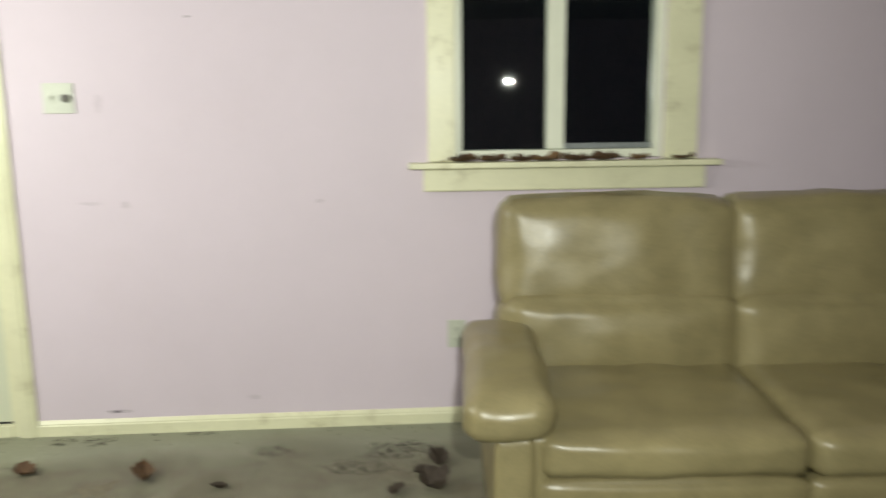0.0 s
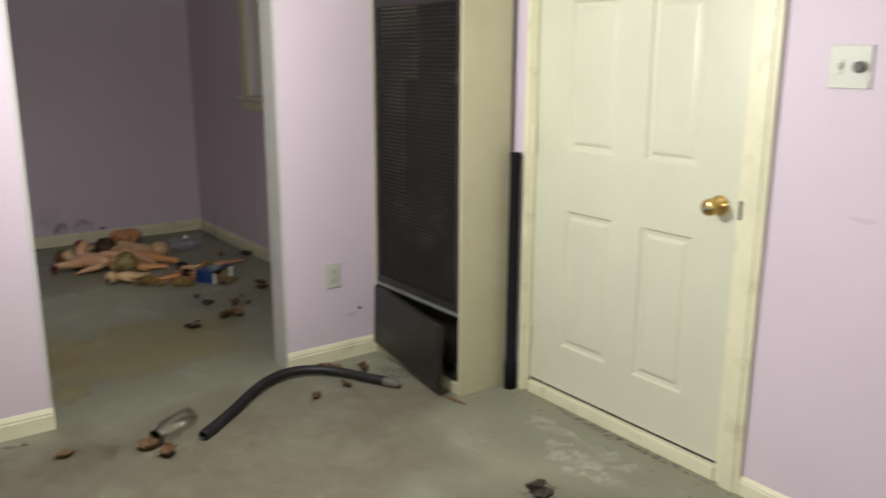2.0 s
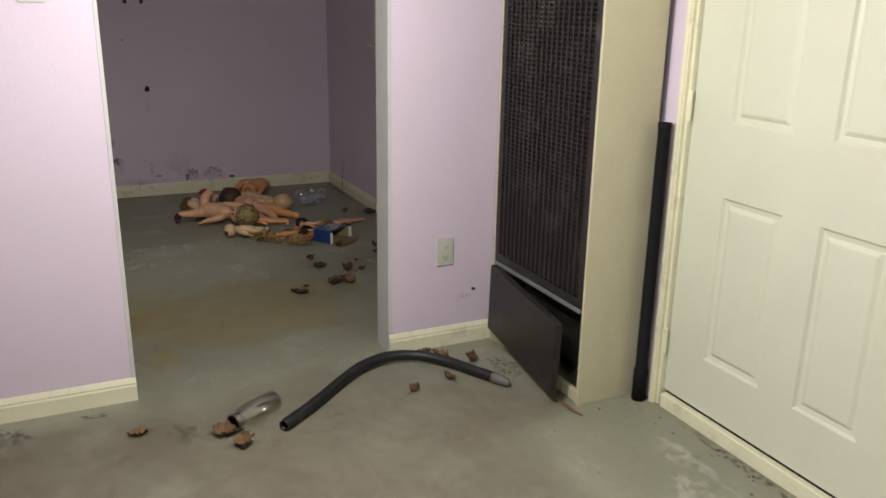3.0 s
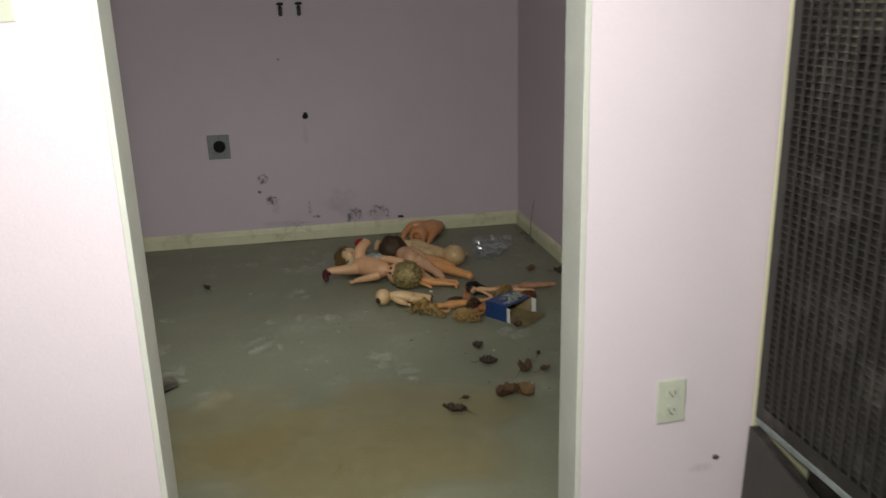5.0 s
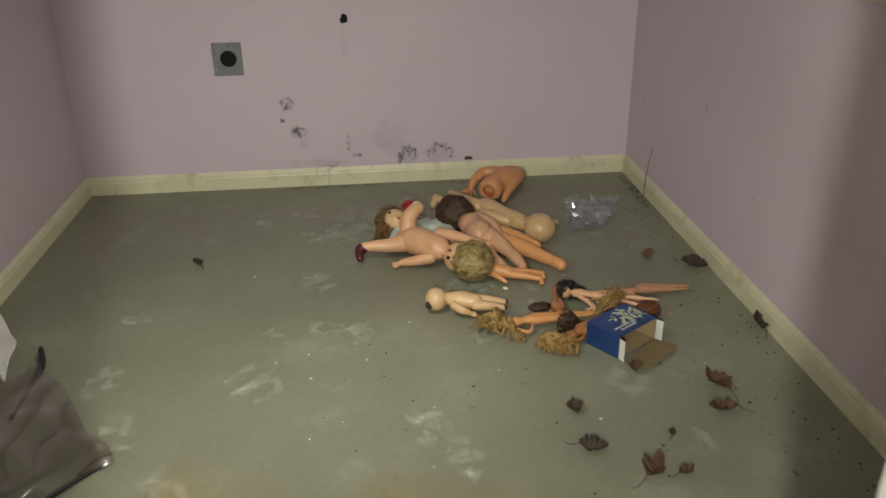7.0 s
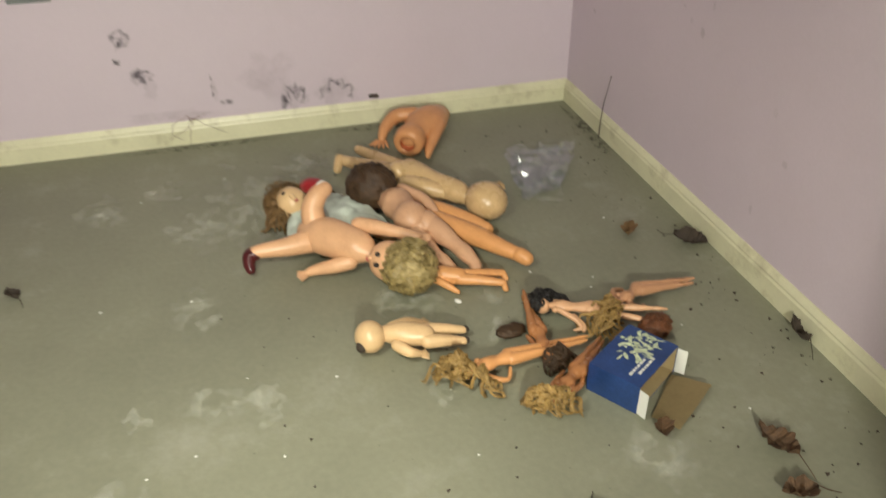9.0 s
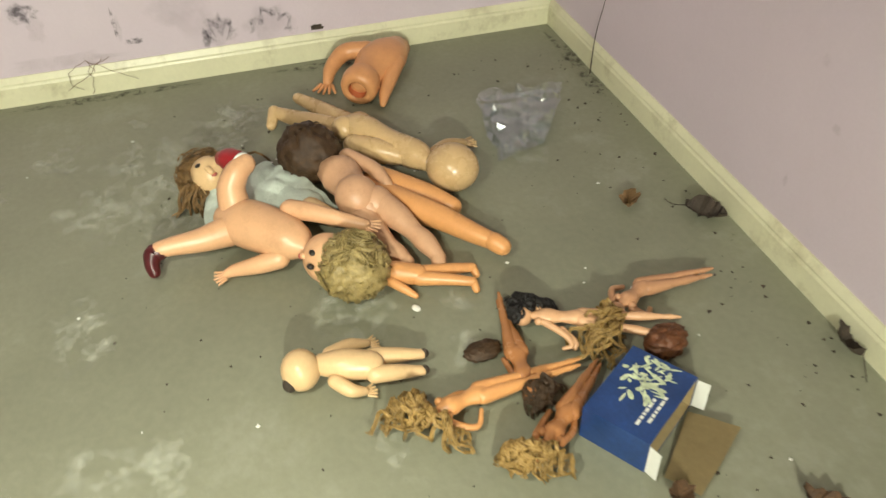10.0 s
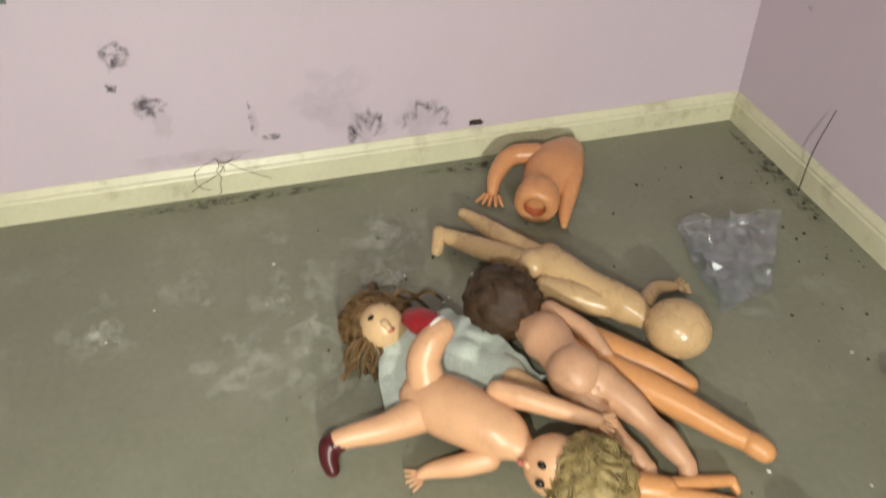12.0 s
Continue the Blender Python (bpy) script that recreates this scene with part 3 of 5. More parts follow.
def spot(parent, face, u, v, w, h, m, name="stain", arc=None, seed=0):
    """A thin irregular stain 2 mm off a wall or floor. face: back, north, west or floor."""
    rnd = random.Random(seed + int(u * 1000) + int(v * 77))
    lift = {"dust_film": 0.001, "stain": 0.0015, "scuff": 0.002, "dirt": 0.0025}[name] + 0.0004 * rnd.random()
    bm = bmesh.new()
    put = {"back": lambda a, c: (BACK + 0.002, a, c), "north": lambda a, c: (a, NORTH - 0.002, c), "west": lambda a, c: (WEST + 0.002, a, c), "right": lambda a, c: (a, RIGHT - 0.002, c), "floor": lambda a, c: (a, c, lift)}[face]
    fade = bm.verts.layers.float.new("fade")
    rings = []
    steps = [(1.0, 0.0), (0.75, 0.8), (0.45, 1.0)]
    if arc:
        a0, a1, band = arc
        for f, full in ((0, 0.0), (0.35, 1.0), (0.65, 1.0), (1.0, 0.0)):
            ring = []
            for k in range(15):
                a = math.radians(a0 + (a1 - a0) * k / 14)
                j = 1 + 0.12 * math.sin(k * 2.3 + seed) - f * band * (0.8 + 0.4 * math.sin(k * 1.3))
                v_ = bm.verts.new(put(u + w / 2 * j * math.cos(a), v + h * j * math.sin(a)))
                v_[fade] = full * min(1, k / 2, (14 - k) / 2)
                ring.append(v_)
            rings.append(ring)
        for p, q in zip(rings, rings[1:]):
            for k in range(14):
                bm.faces.new((p[k], p[k + 1], q[k + 1], q[k]))
    else:
        js = [0.65 + 0.5 * rnd.random() for k in range(18)]
        for f, full in steps:
            ring = [bm.verts.new(put(u + w / 2 * f * js[k] * math.cos(2 * math.pi * k / 18), v + h / 2 * f * js[k] * math.sin(2 * math.pi * k / 18))) for k in range(18)]
            for v_ in ring:
                v_[fade] = full
            rings.append(ring)
        for p, q in zip(rings, rings[1:]):
            for k in range(18):
                bm.faces.new((p[k], p[(k + 1) % 18], q[(k + 1) % 18], q[k]))
        bm.faces.new(rings[-1])
    o = part(name, bm, m, parent)
    o.visible_shadow = False
    return o


spot(wall_back, "back", 2.545, 0.085, 0.115, 0.10, ST_MOULD, arc=(15, 180, 0.7))
spot(wall_back, "back", 2.54, 0.13, 0.11, 0.11, ST_SOFT)
spot(wall_back, "back", 2.69, 0.14, 0.17, 0.12, ST_SOFT)
spot(wall_back, "back", 2.50, 0.115, 0.03, 0.07, ST_MOULD)
spot(wall_back, "back", 2.262, 0.20, 0.016, 0.10, ST_MOULD)
spot(wall_back, "back", 2.46, 0.22, 0.22, 0.2, ST_SOFT, seed=4)
spot(wall_back, "back", 2.695, 0.088, 0.15, 0.10, ST_MOULD, arc=(0, 168, 0.42))
spot(wall_back, "back", 2.829, 0.1, 0.045, 0.022, M_LEAF3)
spot(wall_back, "back", 1.993, 0.396, 0.07, 0.09, ST_MOULD)
spot(wall_back, "back", 2.04, 0.265, 0.09, 0.07, ST_MOULD)
spot(wall_back, "back", 1.97, 0.32, 0.03, 0.03, ST_MOULD)
spot(wall_back, "back", 2.06, 0.21, 0.06, 0.09, ST_SOFT)
spot(wall_back, "back", 2.27, 0.18, 0.02, 0.10, ST_SOFT)
spot(wall_back, "back", 2.30, 0.14, 0.055, 0.024, ST_MOULD)
spot(wall_back, "back", 2.27, 0.66, 0.04, 0.16, ST_SOFT)
spot(wall_back, "back", 2.15, 1.10, 0.03, 0.02, ST_MOULD)
spot(wall_back, "back", 2.10, 0.11, 0.35, 0.05, ST_SOFT)
# broken-out pipe hole and valve stubs
hole = thing("pipe_hole", BACK, 2.277, 0.768, "small ragged dark hole in the wall", "hole")
b = bmesh.new(); ball(b, (0.003, 0, 0), 0.006, 0.016, 0.021, rough=0.5)
part("hole_edge", b, M_VOID, hole)
valve = thing("washer_valve", BACK, 2.235, 1.39, "pair of dark capped water valves on the wall", "valve")
for dy in (-0.055, 0.05):
    b = bmesh.new()
    tube(b, [(0.0, dy, 0, 0.012), (0.045, dy, 0.0, 0.012), (0.055, dy, -0.02, 0.011), (0.055, dy, -0.035, 0.012)], 10, 4)
    ball(b, (0.05, dy, 0.022), 0.012, 0.022, 0.009)
    part("valve_body", b, M_DARK, valve)
# marks on the long wall
spot(wall_north, "north", -1.063, 0.958, 0.045, 0.04, ST_SOFT)
spot(wall_north, "north", -1.16, 0.095, 0.12, 0.018, ST_MOULD)
spot(wall_north, "north", -0.78, 1.68, 0.035, 0.012, ST_MOULD)
spot(wall_north, "north", -1.14, 1.36, 0.04, 0.09, ST_SOFT)
spot(wall_north, "north", -1.2, 0.965, 0.12, 0.02, ST_SOFT)
spot(wall_north, "north", -0.6, 0.14, 0.07, 0.03, ST_SOFT)
spot(wall_north, "north", -0.3, 0.96, 0.05, 0.02, ST_SOFT)
spot(wall_west, "west", 3.16, 0.21, 0.09, 0.03, ST_SOFT)
spot(wall_west, "west", 3.2, 0.235, 0.022, 0.016, M_LEAF3)
spot(wall_west, "west", 1.495, 1.03, 0.012, 0.09, M_LEAF3)
spot(wall_west, "west", 1.35, 0.045, 0.05, 0.03, ST_MOULD)
for i in range(12):
    u = random.uniform(-6.4, -4.2)
    spot(wall_right, "right", u, random.uniform(0.12, 0.7), random.uniform(0.01, 0.03), random.uniform(0.01, 0.05), ST_SOFT, seed=i)
# floor marks
spot(floor_ob, "floor", -3.64, 1.95, 0.26, 0.22, ST_TAN)
spot(floor_ob, "floor", -4.2, 1.85, 0.75, 0.9, ST_TAN)
spot(floor_ob, "floor", -4.05, 2.35, 0.95, 1.3, ST_TAN, seed=2)
# wide soft brown patches that darken the large room's floor
for x, y, w, h in ((-2.6, 2.5, 1.5, 1.8), (-2.2, 1.6, 2.2, 1.8), (-1.2, 2.8, 2.0, 1.5), (-0.3, 2.6, 2.2, 1.8), (-2.9, 1.2, 1.0, 1.6)):
    spot(floor_ob, "floor", x, y, w, h, ST_FILM, "dust_film")
for x, y, w, h in ((-6.53, 2.9, 0.06, 0.5), (-6.3, 3.56, 0.5, 0.06), (-6.54, 2.2, 0.05, 0.7)):
    spot(floor_ob, "floor", x, y, w, h, ST_DUST, "dirt")
for i in range(26):
    spot(floor_ob, "floor", random.uniform(-6.4, -4.3), random.uniform(1.5, 3.3), random.uniform(0.06, 0.28), random.uniform(0.05, 0.2), ST_CHALK, seed=i)
for x, y, w, h in ((-5.95, 2.3, 0.36, 0.4), (-6.15, 2.35, 0.3, 0.5), (-5.55, 2.15, 0.3, 0.16), (-5.45, 2.9, 0.22, 0.14), (-5.28, 2.88, 0.12, 0.1), (-6.3, 2.55, 0.2, 0.3), (-1.95, 3.28, 0.5, 0.2), (-2.2, 3.4, 0.4, 0.12), (-1.9, 3.4, 0.3, 0.1)):
    spot(floor_ob, "floor", x, y, w, h, ST_CHALK, "scuff")
for x, y, w, h in ((-1.37, 3.485, 0.14, 0.1), (-1.22, 3.465, 0.16, 0.12), (-0.51, 3.32, 0.2, 0.12), (-0.16, 3.14, 0.3, 0.16), (-0.82, 3.52, 0.16, 0.05), (-3.2, 1.4, 0.14, 0.3), (-3.02, 3.2, 0.3, 0.12), (-3.24, 1.7, 0.06, 0.16), (0.0, 3.3, 0.4, 0.2), (-2.0, 3.53, 0.9, 0.05), (-3.0, 1.95, 0.16, 0.1)):
    spot(floor_ob, "floor", x, y, w, h, ST_DUST, "dirt")

# ---- sofa ----
sofa = thing("sofa", 0.16, 2.36, 0, "olive-tan leather reclining sofa under the window", "sofa", turn=-4)


def spart(name, label, *rows):
    bm = bmesh.new()
    for c, s, r, pf, tp in rows:
        rbox(bm, c, s, r, 20, pf, taper=tp, wrinkle=0.009 if "cushion" in name or "rest" in name else 0.003)
    return part(name, bm, M_LEATHER, sofa, label, smooth=True)


def flare(q):
    k = max(0.0, -q.y / 0.5)
    return Vector((q.x * (1 + 0.12 * k) - 0.02 * k, q.y, q.z - 0.03 * max(0, -q.y / 0.5) + 0.015))


for x, sx in ((0.145, 1), (1.815, -1)):
    spart("arm_rest", "padded rolled arm", ((x, 0.36, 0.505), (0.235, 0.78, 0.135), 0.052, 0.008, flare if sx > 0 else None))
    spart("arm_panel", "", ((x + 0.03 * sx, 0.48, 0.225), (0.16, 0.90, 0.43), 0.02, 0.006, None))
    spart("arm_front", "upholstered front of the arm with a welt", ((x + 0.005 * sx, 0.028, 0.225), (0.11, 0.05, 0.43), 0.018, 0.006, None))
for x in (0.595, 1.365):
    spart("seat_cushion", "", ((x, 0.40, 0.37), (0.765, 0.78, 0.13), 0.045, 0.014, None))
    spart("front_panel", "", ((x, 0.06, 0.185), (0.765, 0.09, 0.24), 0.03, 0.012, None))
    spart("upper_back_cushion", "", ((x + (0.98 - x) * -0.05, 0.83, 0.80), (0.825, 0.25, 0.40), 0.055, 0.022, lambda q: Vector((q.x, q.y + 0.12 * q.z, q.z))))
    spart("lower_back_cushion", "", ((x + (0.98 - x) * -0.05, 0.76, 0.50), (0.825, 0.24, 0.34), 0.06, 0.03, None))
spart("sofa_back", "", ((0.98, 0.95, 0.52), (1.6, 0.14, 0.9), 0.06, 0.0, None))
spart("base", "", ((0.98, 0.52, 0.12), (1.56, 0.8, 0.16), 0.02, 0.0, None))
for x, y in ((0.14, 0.08), (1.82, 0.08), (0.14, 0.9), (1.82, 0.9)):
    b = bmesh.new()
    lathe(b, [(0.0, 0.0), (0.025, 0.0), (0.03, 0.045)], 12, m=pose(x, y, 0))
    part("foot", b, M_BLACK, sofa)

# ---- wall heater ----
HX0, HX1, HY0, HY1, HZ = -3.30, -2.64, 3.275, 3.53, 1.665
heater = thing("wall_heater", HX0, HY0, 0, "tall beige gas wall heater with a broken dark grille", "heater")
under(heater, part("side_panel", boxes((HX1 - 0.012, HX1, HY0, HY1, 0.0, HZ - 0.013), bev=0.003), M_HEAT, smooth=False))
under(heater, part("side_panel", boxes((HX0, HX0 + 0.012, HY0, HY1, 0.0, HZ - 0.013), bev=0.003), M_HEAT))
under(heater, part("top_panel", boxes((HX0 - 0.004, HX1 + 0.004, HY0 - 0.012, HY1, HZ - 0.012, HZ + 0.012), bev=0.004), M_HEAT))
under(heater, part("back_panel", boxes((HX0 + 0.013, HX1 - 0.013, HY1 - 0.02, HY1, 0.0, HZ - 0.013)), M_DARK))
under(heater, part("toe_rail", boxes((HX0 + 0.013, HX1 - 0.013, HY0 + 0.01, HY0 + 0.03, 0.0, 0.045), bev=0.003), M_HEAT, label="scratched beige bottom rail"))
under(heater, part("burner_box", boxes((HX0 + 0.10, HX1 - 0.10, HY0 + 0.1, HY1 - 0.03, 0.06, 1.3), bev=0.01), M_DARK, label="sooty steel heat exchanger"))
bm = boxes((HX0 + 0.013, HX0 + 0.045, HY0 + 0.002, HY0 + 0.02, 0.36, HZ - 0.015), (HX1 - 0.045, HX1 - 0.013, HY0 + 0.002, HY0 + 0.02, 0.36, HZ - 0.015),
           (HX0 + 0.045, HX1 - 0.045, HY0 + 0.002, HY0 + 0.02, HZ - 0.06, HZ - 0.015), (HX0 + 0.045, HX1 - 0.045, HY0 + 0.002, HY0 + 0.02, 0.36, 0.40))
under(heater, part("grille_frame", bm, M_DARK))
bm = bmesh.new()
vs = [bm.verts.new((x, HY0 + y, dz)) for x in (HX0 + 0.045, HX1 - 0.045) for y, dz in ((0.004, 0.0), (0.016, 0.009), (0.016, 0.011), (0.004, 0.0025))]
for q in ((0, 1, 5, 4), (1, 2, 6, 5), (2, 3, 7, 6), (3, 0, 4, 7), (0, 3, 2, 1), (4, 5, 6, 7)):
    bm.faces.new([vs[i] for i in q])
slat = under(heater, part("slat", bm, M_DARK))
z = 0.41
slat.location.z = z
while z < HZ - 0.08:
    z += 0.0165
    o = under(heater, new("slat", slat.data))
    o.location.z = z
bm = bmesh.new()
box(bm, -0.004, 0.004, HY0 + 0.001, HY0 + 0.0038, 0.40, HZ - 0.06)
bar = under(heater, part("grille_bar", bm, M_DARK))
bar.location.x = HX0 + 0.075
for i in range(1, 17):
    o = under(heater, new("grille_bar", bar.data))
    o.location.x = HX0 + 0.075 + i * (HX1 - HX0 - 0.15) / 16
bm = bmesh.new()
box(bm, 0.0, 0.60, -0.026, 0.0, 0.055, 0.342, 0.004)
lid = part("access_panel", bm, M_DARK, heater, "dark lower panel hanging ajar")
lid.matrix_local = pose(0.022, -0.002, 0.012, 0, 3.0, -6)
under(heater, part("hinge_bar", boxes((HX0 + 0.02, HX1 - 0.02, HY0 - 0.004, HY0 + 0.006, 0.35, 0.365), bev=0.002), M_STEEL))
b = bmesh.new()
lathe(b, [(0.13, 0.012), (0.13, 0.018), (0.056, 0.024), (0.054, 0.03), (0.054, HIGH - HZ - 0.004)], 24, m=pose(-2.93, 3.41, HZ))
under(heater, part("flue_pipe", b, M_PAPER, label="white enamelled flue pipe", smooth=True))
# black pipe leaning beside the heater
b = bmesh.new()
lathe(b, [(0.0, 0.0), (0.026, 0.0), (0.026, 0.12), (0.022, 0.125), (0.0215, 1.0), (0.023, 1.005), (0.023, 1.02), (0.018, 1.02), (0.018, 0.9)], 16, m=pose(-2.598, 3.518, 0, 0, 0.1, 0))
tagged(part("black_pipe", b, M_PIPE, smooth=True), "black plastic pipe standing between heater and door", "pipe")

# ---- hose, jar, splinters ----
hose = thing("vacuum_hose", -2.9, 2.27, 0, "black rubber hose curved across the concrete floor", "hose")
PTS = [(-2.885, 2.262, 0.021), (-2.95, 2.345, 0.021), (-3.03, 2.44, 0.021), (-3.13, 2.55, 0.022), (-3.205, 2.66, 0.03), (-3.235, 2.78, 0.035), (-3.205, 2.90, 0.03), (-3.12, 2.985, 0.024), (-3.0, 3.05, 0.022), (-2.925, 3.09, 0.022)]
rows = spline(PTS, 24)
bm = bmesh.new()
rings = []
for i, p in enumerate(rows):
    d = Vector(rows[min(i + 1, len(rows) - 1)]) - Vector(rows[max(i - 1, 0)])
    d.normalize()
    s = d.cross(Vector((0, 0, 1))).normalized()
    u = s.cross(d)
    r = 0.0215 if i % 2 else 0.0195
    rings.append([bm.verts.new(Vector(p) + (s * math.cos(a) + u * math.sin(a)) * r) for a in (2 * math.pi * k / 14 for k in range(14))])
for p, q in zip(rings, rings[1:]):
    for k in range(14):
        bm.faces.new((p[k], p[(k + 1) % 14], q[(k + 1) % 14], q[k]))
inner = [bm.verts.new(Vector(rows[0]) + (v.co - Vector(rows[0])) * 0.8) for v in rings[0]]
deep = [bm.verts.new(v.co + (Vector(rows[6]) - Vector(rows[0])) * 0.6) for v in inner]
for p, q in ((rings[0], inner), (inner, deep)):
    for k in range(14):
        bm.faces.new((p[k], p[(k + 1) % 14], q[(k + 1) % 14], q[k]))
under(hose, part("hose_tube", bm, M_BLACK, smooth=True))
b = bmesh.new()
tube(b, [(-2.93, 3.087, 0.022, 0.023), (-2.88, 3.112, 0.02, 0.018), (-2.86, 3.12, 0.015, 0.008)], 14, 3, caps=False)
under(hose, part("hose_cuff", b, M_GREYP, label="frayed grey cuff", smooth=True))
jar = thing("glass_jar", -3.0, 2.17, 0.042, "dusty clear glass jar lying on its side", "jar")
jm = jar.matrix_world.inverted() @ look((-2.935, 2.105, 0.042), (-3.05, 2.29, 0.042))
b = bmesh.new()
lathe(b, [(0.026, 0.0), (0.030, 0.003), (0.029, -0.012), (0.034, -0.03), (0.041, -0.055), (0.042, -0.13), (0.040, -0.185), (0.034, -0.195), (0.0, -0.19), (0.0, -0.186), (0.033, -0.188), (0.039, -0.13), (0.038, -0.055), (0.027, -0.012), (0.026, 0.0)], 28, m=jm)
part("jar_body", b, M_JAR, jar, smooth=True).visible_shadow = False
b = bmesh.new()
lathe(b, [(0.0245, 0.001), (0.024, -0.03), (0.0, -0.035)], 20, m=jm)
part("mouth_dirt", b, M_LEAF3, jar)


def leaf(x, y, size, m, turn=0.0, curl=0.5, z=0.0, seed=0):
    """A dry curled leaf with a lobed outline, a raised midrib and a stalk."""
    rnd = random.Random(seed)
    bm = bmesh.new()
    n = 14
    top, mid, bot = [], [], []
    for i in range(n + 1):
        u = i / n
        w = math.sin(math.pi * u ** 0.8) * (0.30 + 0.14 * rnd.random()) * size
        lift = curl * size * (u - 0.45) ** 2
        j = size * 0.2 * rnd.random()
        top.append(bm.verts.new(((u - 0.5) * size, w, 0.006 + lift + j + curl * w * 0.7)))
        mid.append(bm.verts.new(((u - 0.5) * size, 0, 0.003 + lift)))
        bot.append(bm.verts.new(((u - 0.5) * size, -w * 0.9, 0.006 + lift + j * 0.7 + curl * w * 0.4)))
    for i in range(n):
        bm.faces.new((mid[i], mid[i + 1], top[i + 1], top[i]))
        bm.faces.new((bot[i], bot[i + 1], mid[i + 1], mid[i]))
    tube(bm, [(-0.5 * size, 0, 0.004 + curl * size * 0.2, 0.0012), (-0.8 * size, 0.06 * size, 0.003, 0.001), (-1.05 * size, 0.2 * size, 0.002, 0.0008)], 5, 2)
    o = part("dry_leaf", bm, m)
    o.matrix_world = pose(x, y, z, 0, 0, turn)
    return tagged(o, "curled dry brown leaf on the floor", "leaf", group="dry leaves on the floor")


LEAVES = [(-4.682, 2.879, 0.07, 3), (-4.511, 2.884, 0.08, 3), (-4.41, 3.008, 0.09, 1), (-4.758, 3.312, 0.11, 1), (-4.633, 3.273, 0.09, 1), (-5.59, 3.383, 0.07, 2), (-5.50, 3.533, 0.11, 3),
          (-4.40, 3.084, 0.05, 1), (-5.05, 3.575, 0.09, 3), (-4.158, 2.672, 0.10, 3), (-4.225, 2.877, 0.13, 1), (-4.21, 2.95, 0.10, 2), (-4.242, 2.731, 0.03, 3), (-4.549, 3.104, 0.03, 3), (-5.748, 1.694, 0.06, 3)]
LEAVES += [(-3.05, 1.815, 0.08, 2), (-2.845, 2.118, 0.10, 2), (-2.93, 2.075, 0.09, 2), (-2.985, 2.785, 0.06, 1), (-3.02, 2.945, 0.07, 1), (-1.89, 3.02, 0.09, 3), (-1.39, 3.2, 0.12, 1), (-1.845, 3.005, 0.09, 3),
           (-0.936, 3.12, 0.13, 1), (-0.65, 3.024, 0.07, 3), (-0.02, 2.93, 0.09, 3), (0.12, 2.95, 0.16, 3), (0.085, 3.08, 0.08, 3), (0.15, 3.16, 0.14, 3), (-3.13, 3.1, 0.08, 1), (-3.22, 3.0, 0.09, 2), (-3.27, 2.95, 0.07, 2), (-4.85, 3.10, 0.06, 1)]
for i, (x, y, s, k) in enumerate(LEAVES):
    leaf(x, y, s * 0.9, (M_LEAF, M_LEAF2, M_LEAF3)[k - 1], i * 67 % 360, 0.55 + 0.6 * (i % 3) / 2, seed=i)
for i, (x, s, k) in enumerate(((0.28, 0.12, 0), (0.40, 0.11, 0), (0.62, 0.13, 1), (0.74, 0.12, 0), (0.86, 0.13, 0), (1.0, 0.09, 1), (0.52, 0.1, 0), (1.18, 0.1, 0))):
    o = leaf(x, NORTH - 0.035, s, (M_LEAF, M_LEAF2)[k], 10 * i % 30, 0.25, WZ0 - 0.006, seed=50 + i)
    tagged(o, "curled dry leaf lying on the window sill", "leaf", group="leaves on the sill")
# grit and crumbs
bm = bmesh.new()
rnd = random.Random(5)
for i in range(520):
    if i < 330:
        x, y = rnd.uniform(-6.4, -4.2), rnd.uniform(2.2, 3.57)
        if i % 3 == 0:
            y = 3.57 - abs(rnd.gauss(0, 0.12))
    else:
        x, y = rnd.uniform(-3.2, 0.4), rnd.choice((rnd.uniform(2.6, 3.5), 3.53 - abs(rnd.gauss(0, 0.06))))
    s = rnd.uniform(0.0015, 0.0055)
    if -5.9 < x < -4.9 and 2.45 < y < 3.3:
        s *= 0.6
    a = rnd.uniform(0, 6)
    vs = [bm.verts.new((x + s * c * math.cos(a + t) * rnd.uniform(0.6, 1.8), y + s * math.sin(a + t), h)) for c, t, h in ((1, 0, 0.0005), (1, 2.1, 0.0005), (1, 4.2, 0.0005), (0.1, 0, s * 0.9))]
    for q in ((0, 1, 3), (1, 2, 3), (2, 0, 3)):
        bm.faces.new([vs[k] for k in q])
tagged(part("grit", bm, M_LEAF3), "dark crumbs and grit scattered on the floor", "debris", kind="stuff")
bm = bmesh.new()
for i in range(36):
    x, y, s = rnd.uniform(-6.3, -4.4), rnd.uniform(1.9, 3.4), rnd.uniform(0.002, 0.006)
    vs = [bm.verts.new((x + s * math.cos(t) * rnd.uniform(0.5, 1.5), y + s * math.sin(t), 0.003)) for t in (0, 1.5, 3.1, 4.7)] + [bm.verts.new((x, y, 0.005))]
    for k in range(4):
        bm.faces.new((vs[k], vs[(k + 1) % 4], vs[4]))
tagged(part("paint_flakes", bm, M_CHIP), "white paint flakes scattered on the floor", "debris", kind="stuff")
b = bmesh.new()
ball(b, (-5.413, 2.814, 0.003), 0.011, 0.007, 0.003, turn=25, seg=9, rough=0.6)
tagged(part("plaster_chip", b, M_CHIP), "small white plaster chip on the floor", "debris")
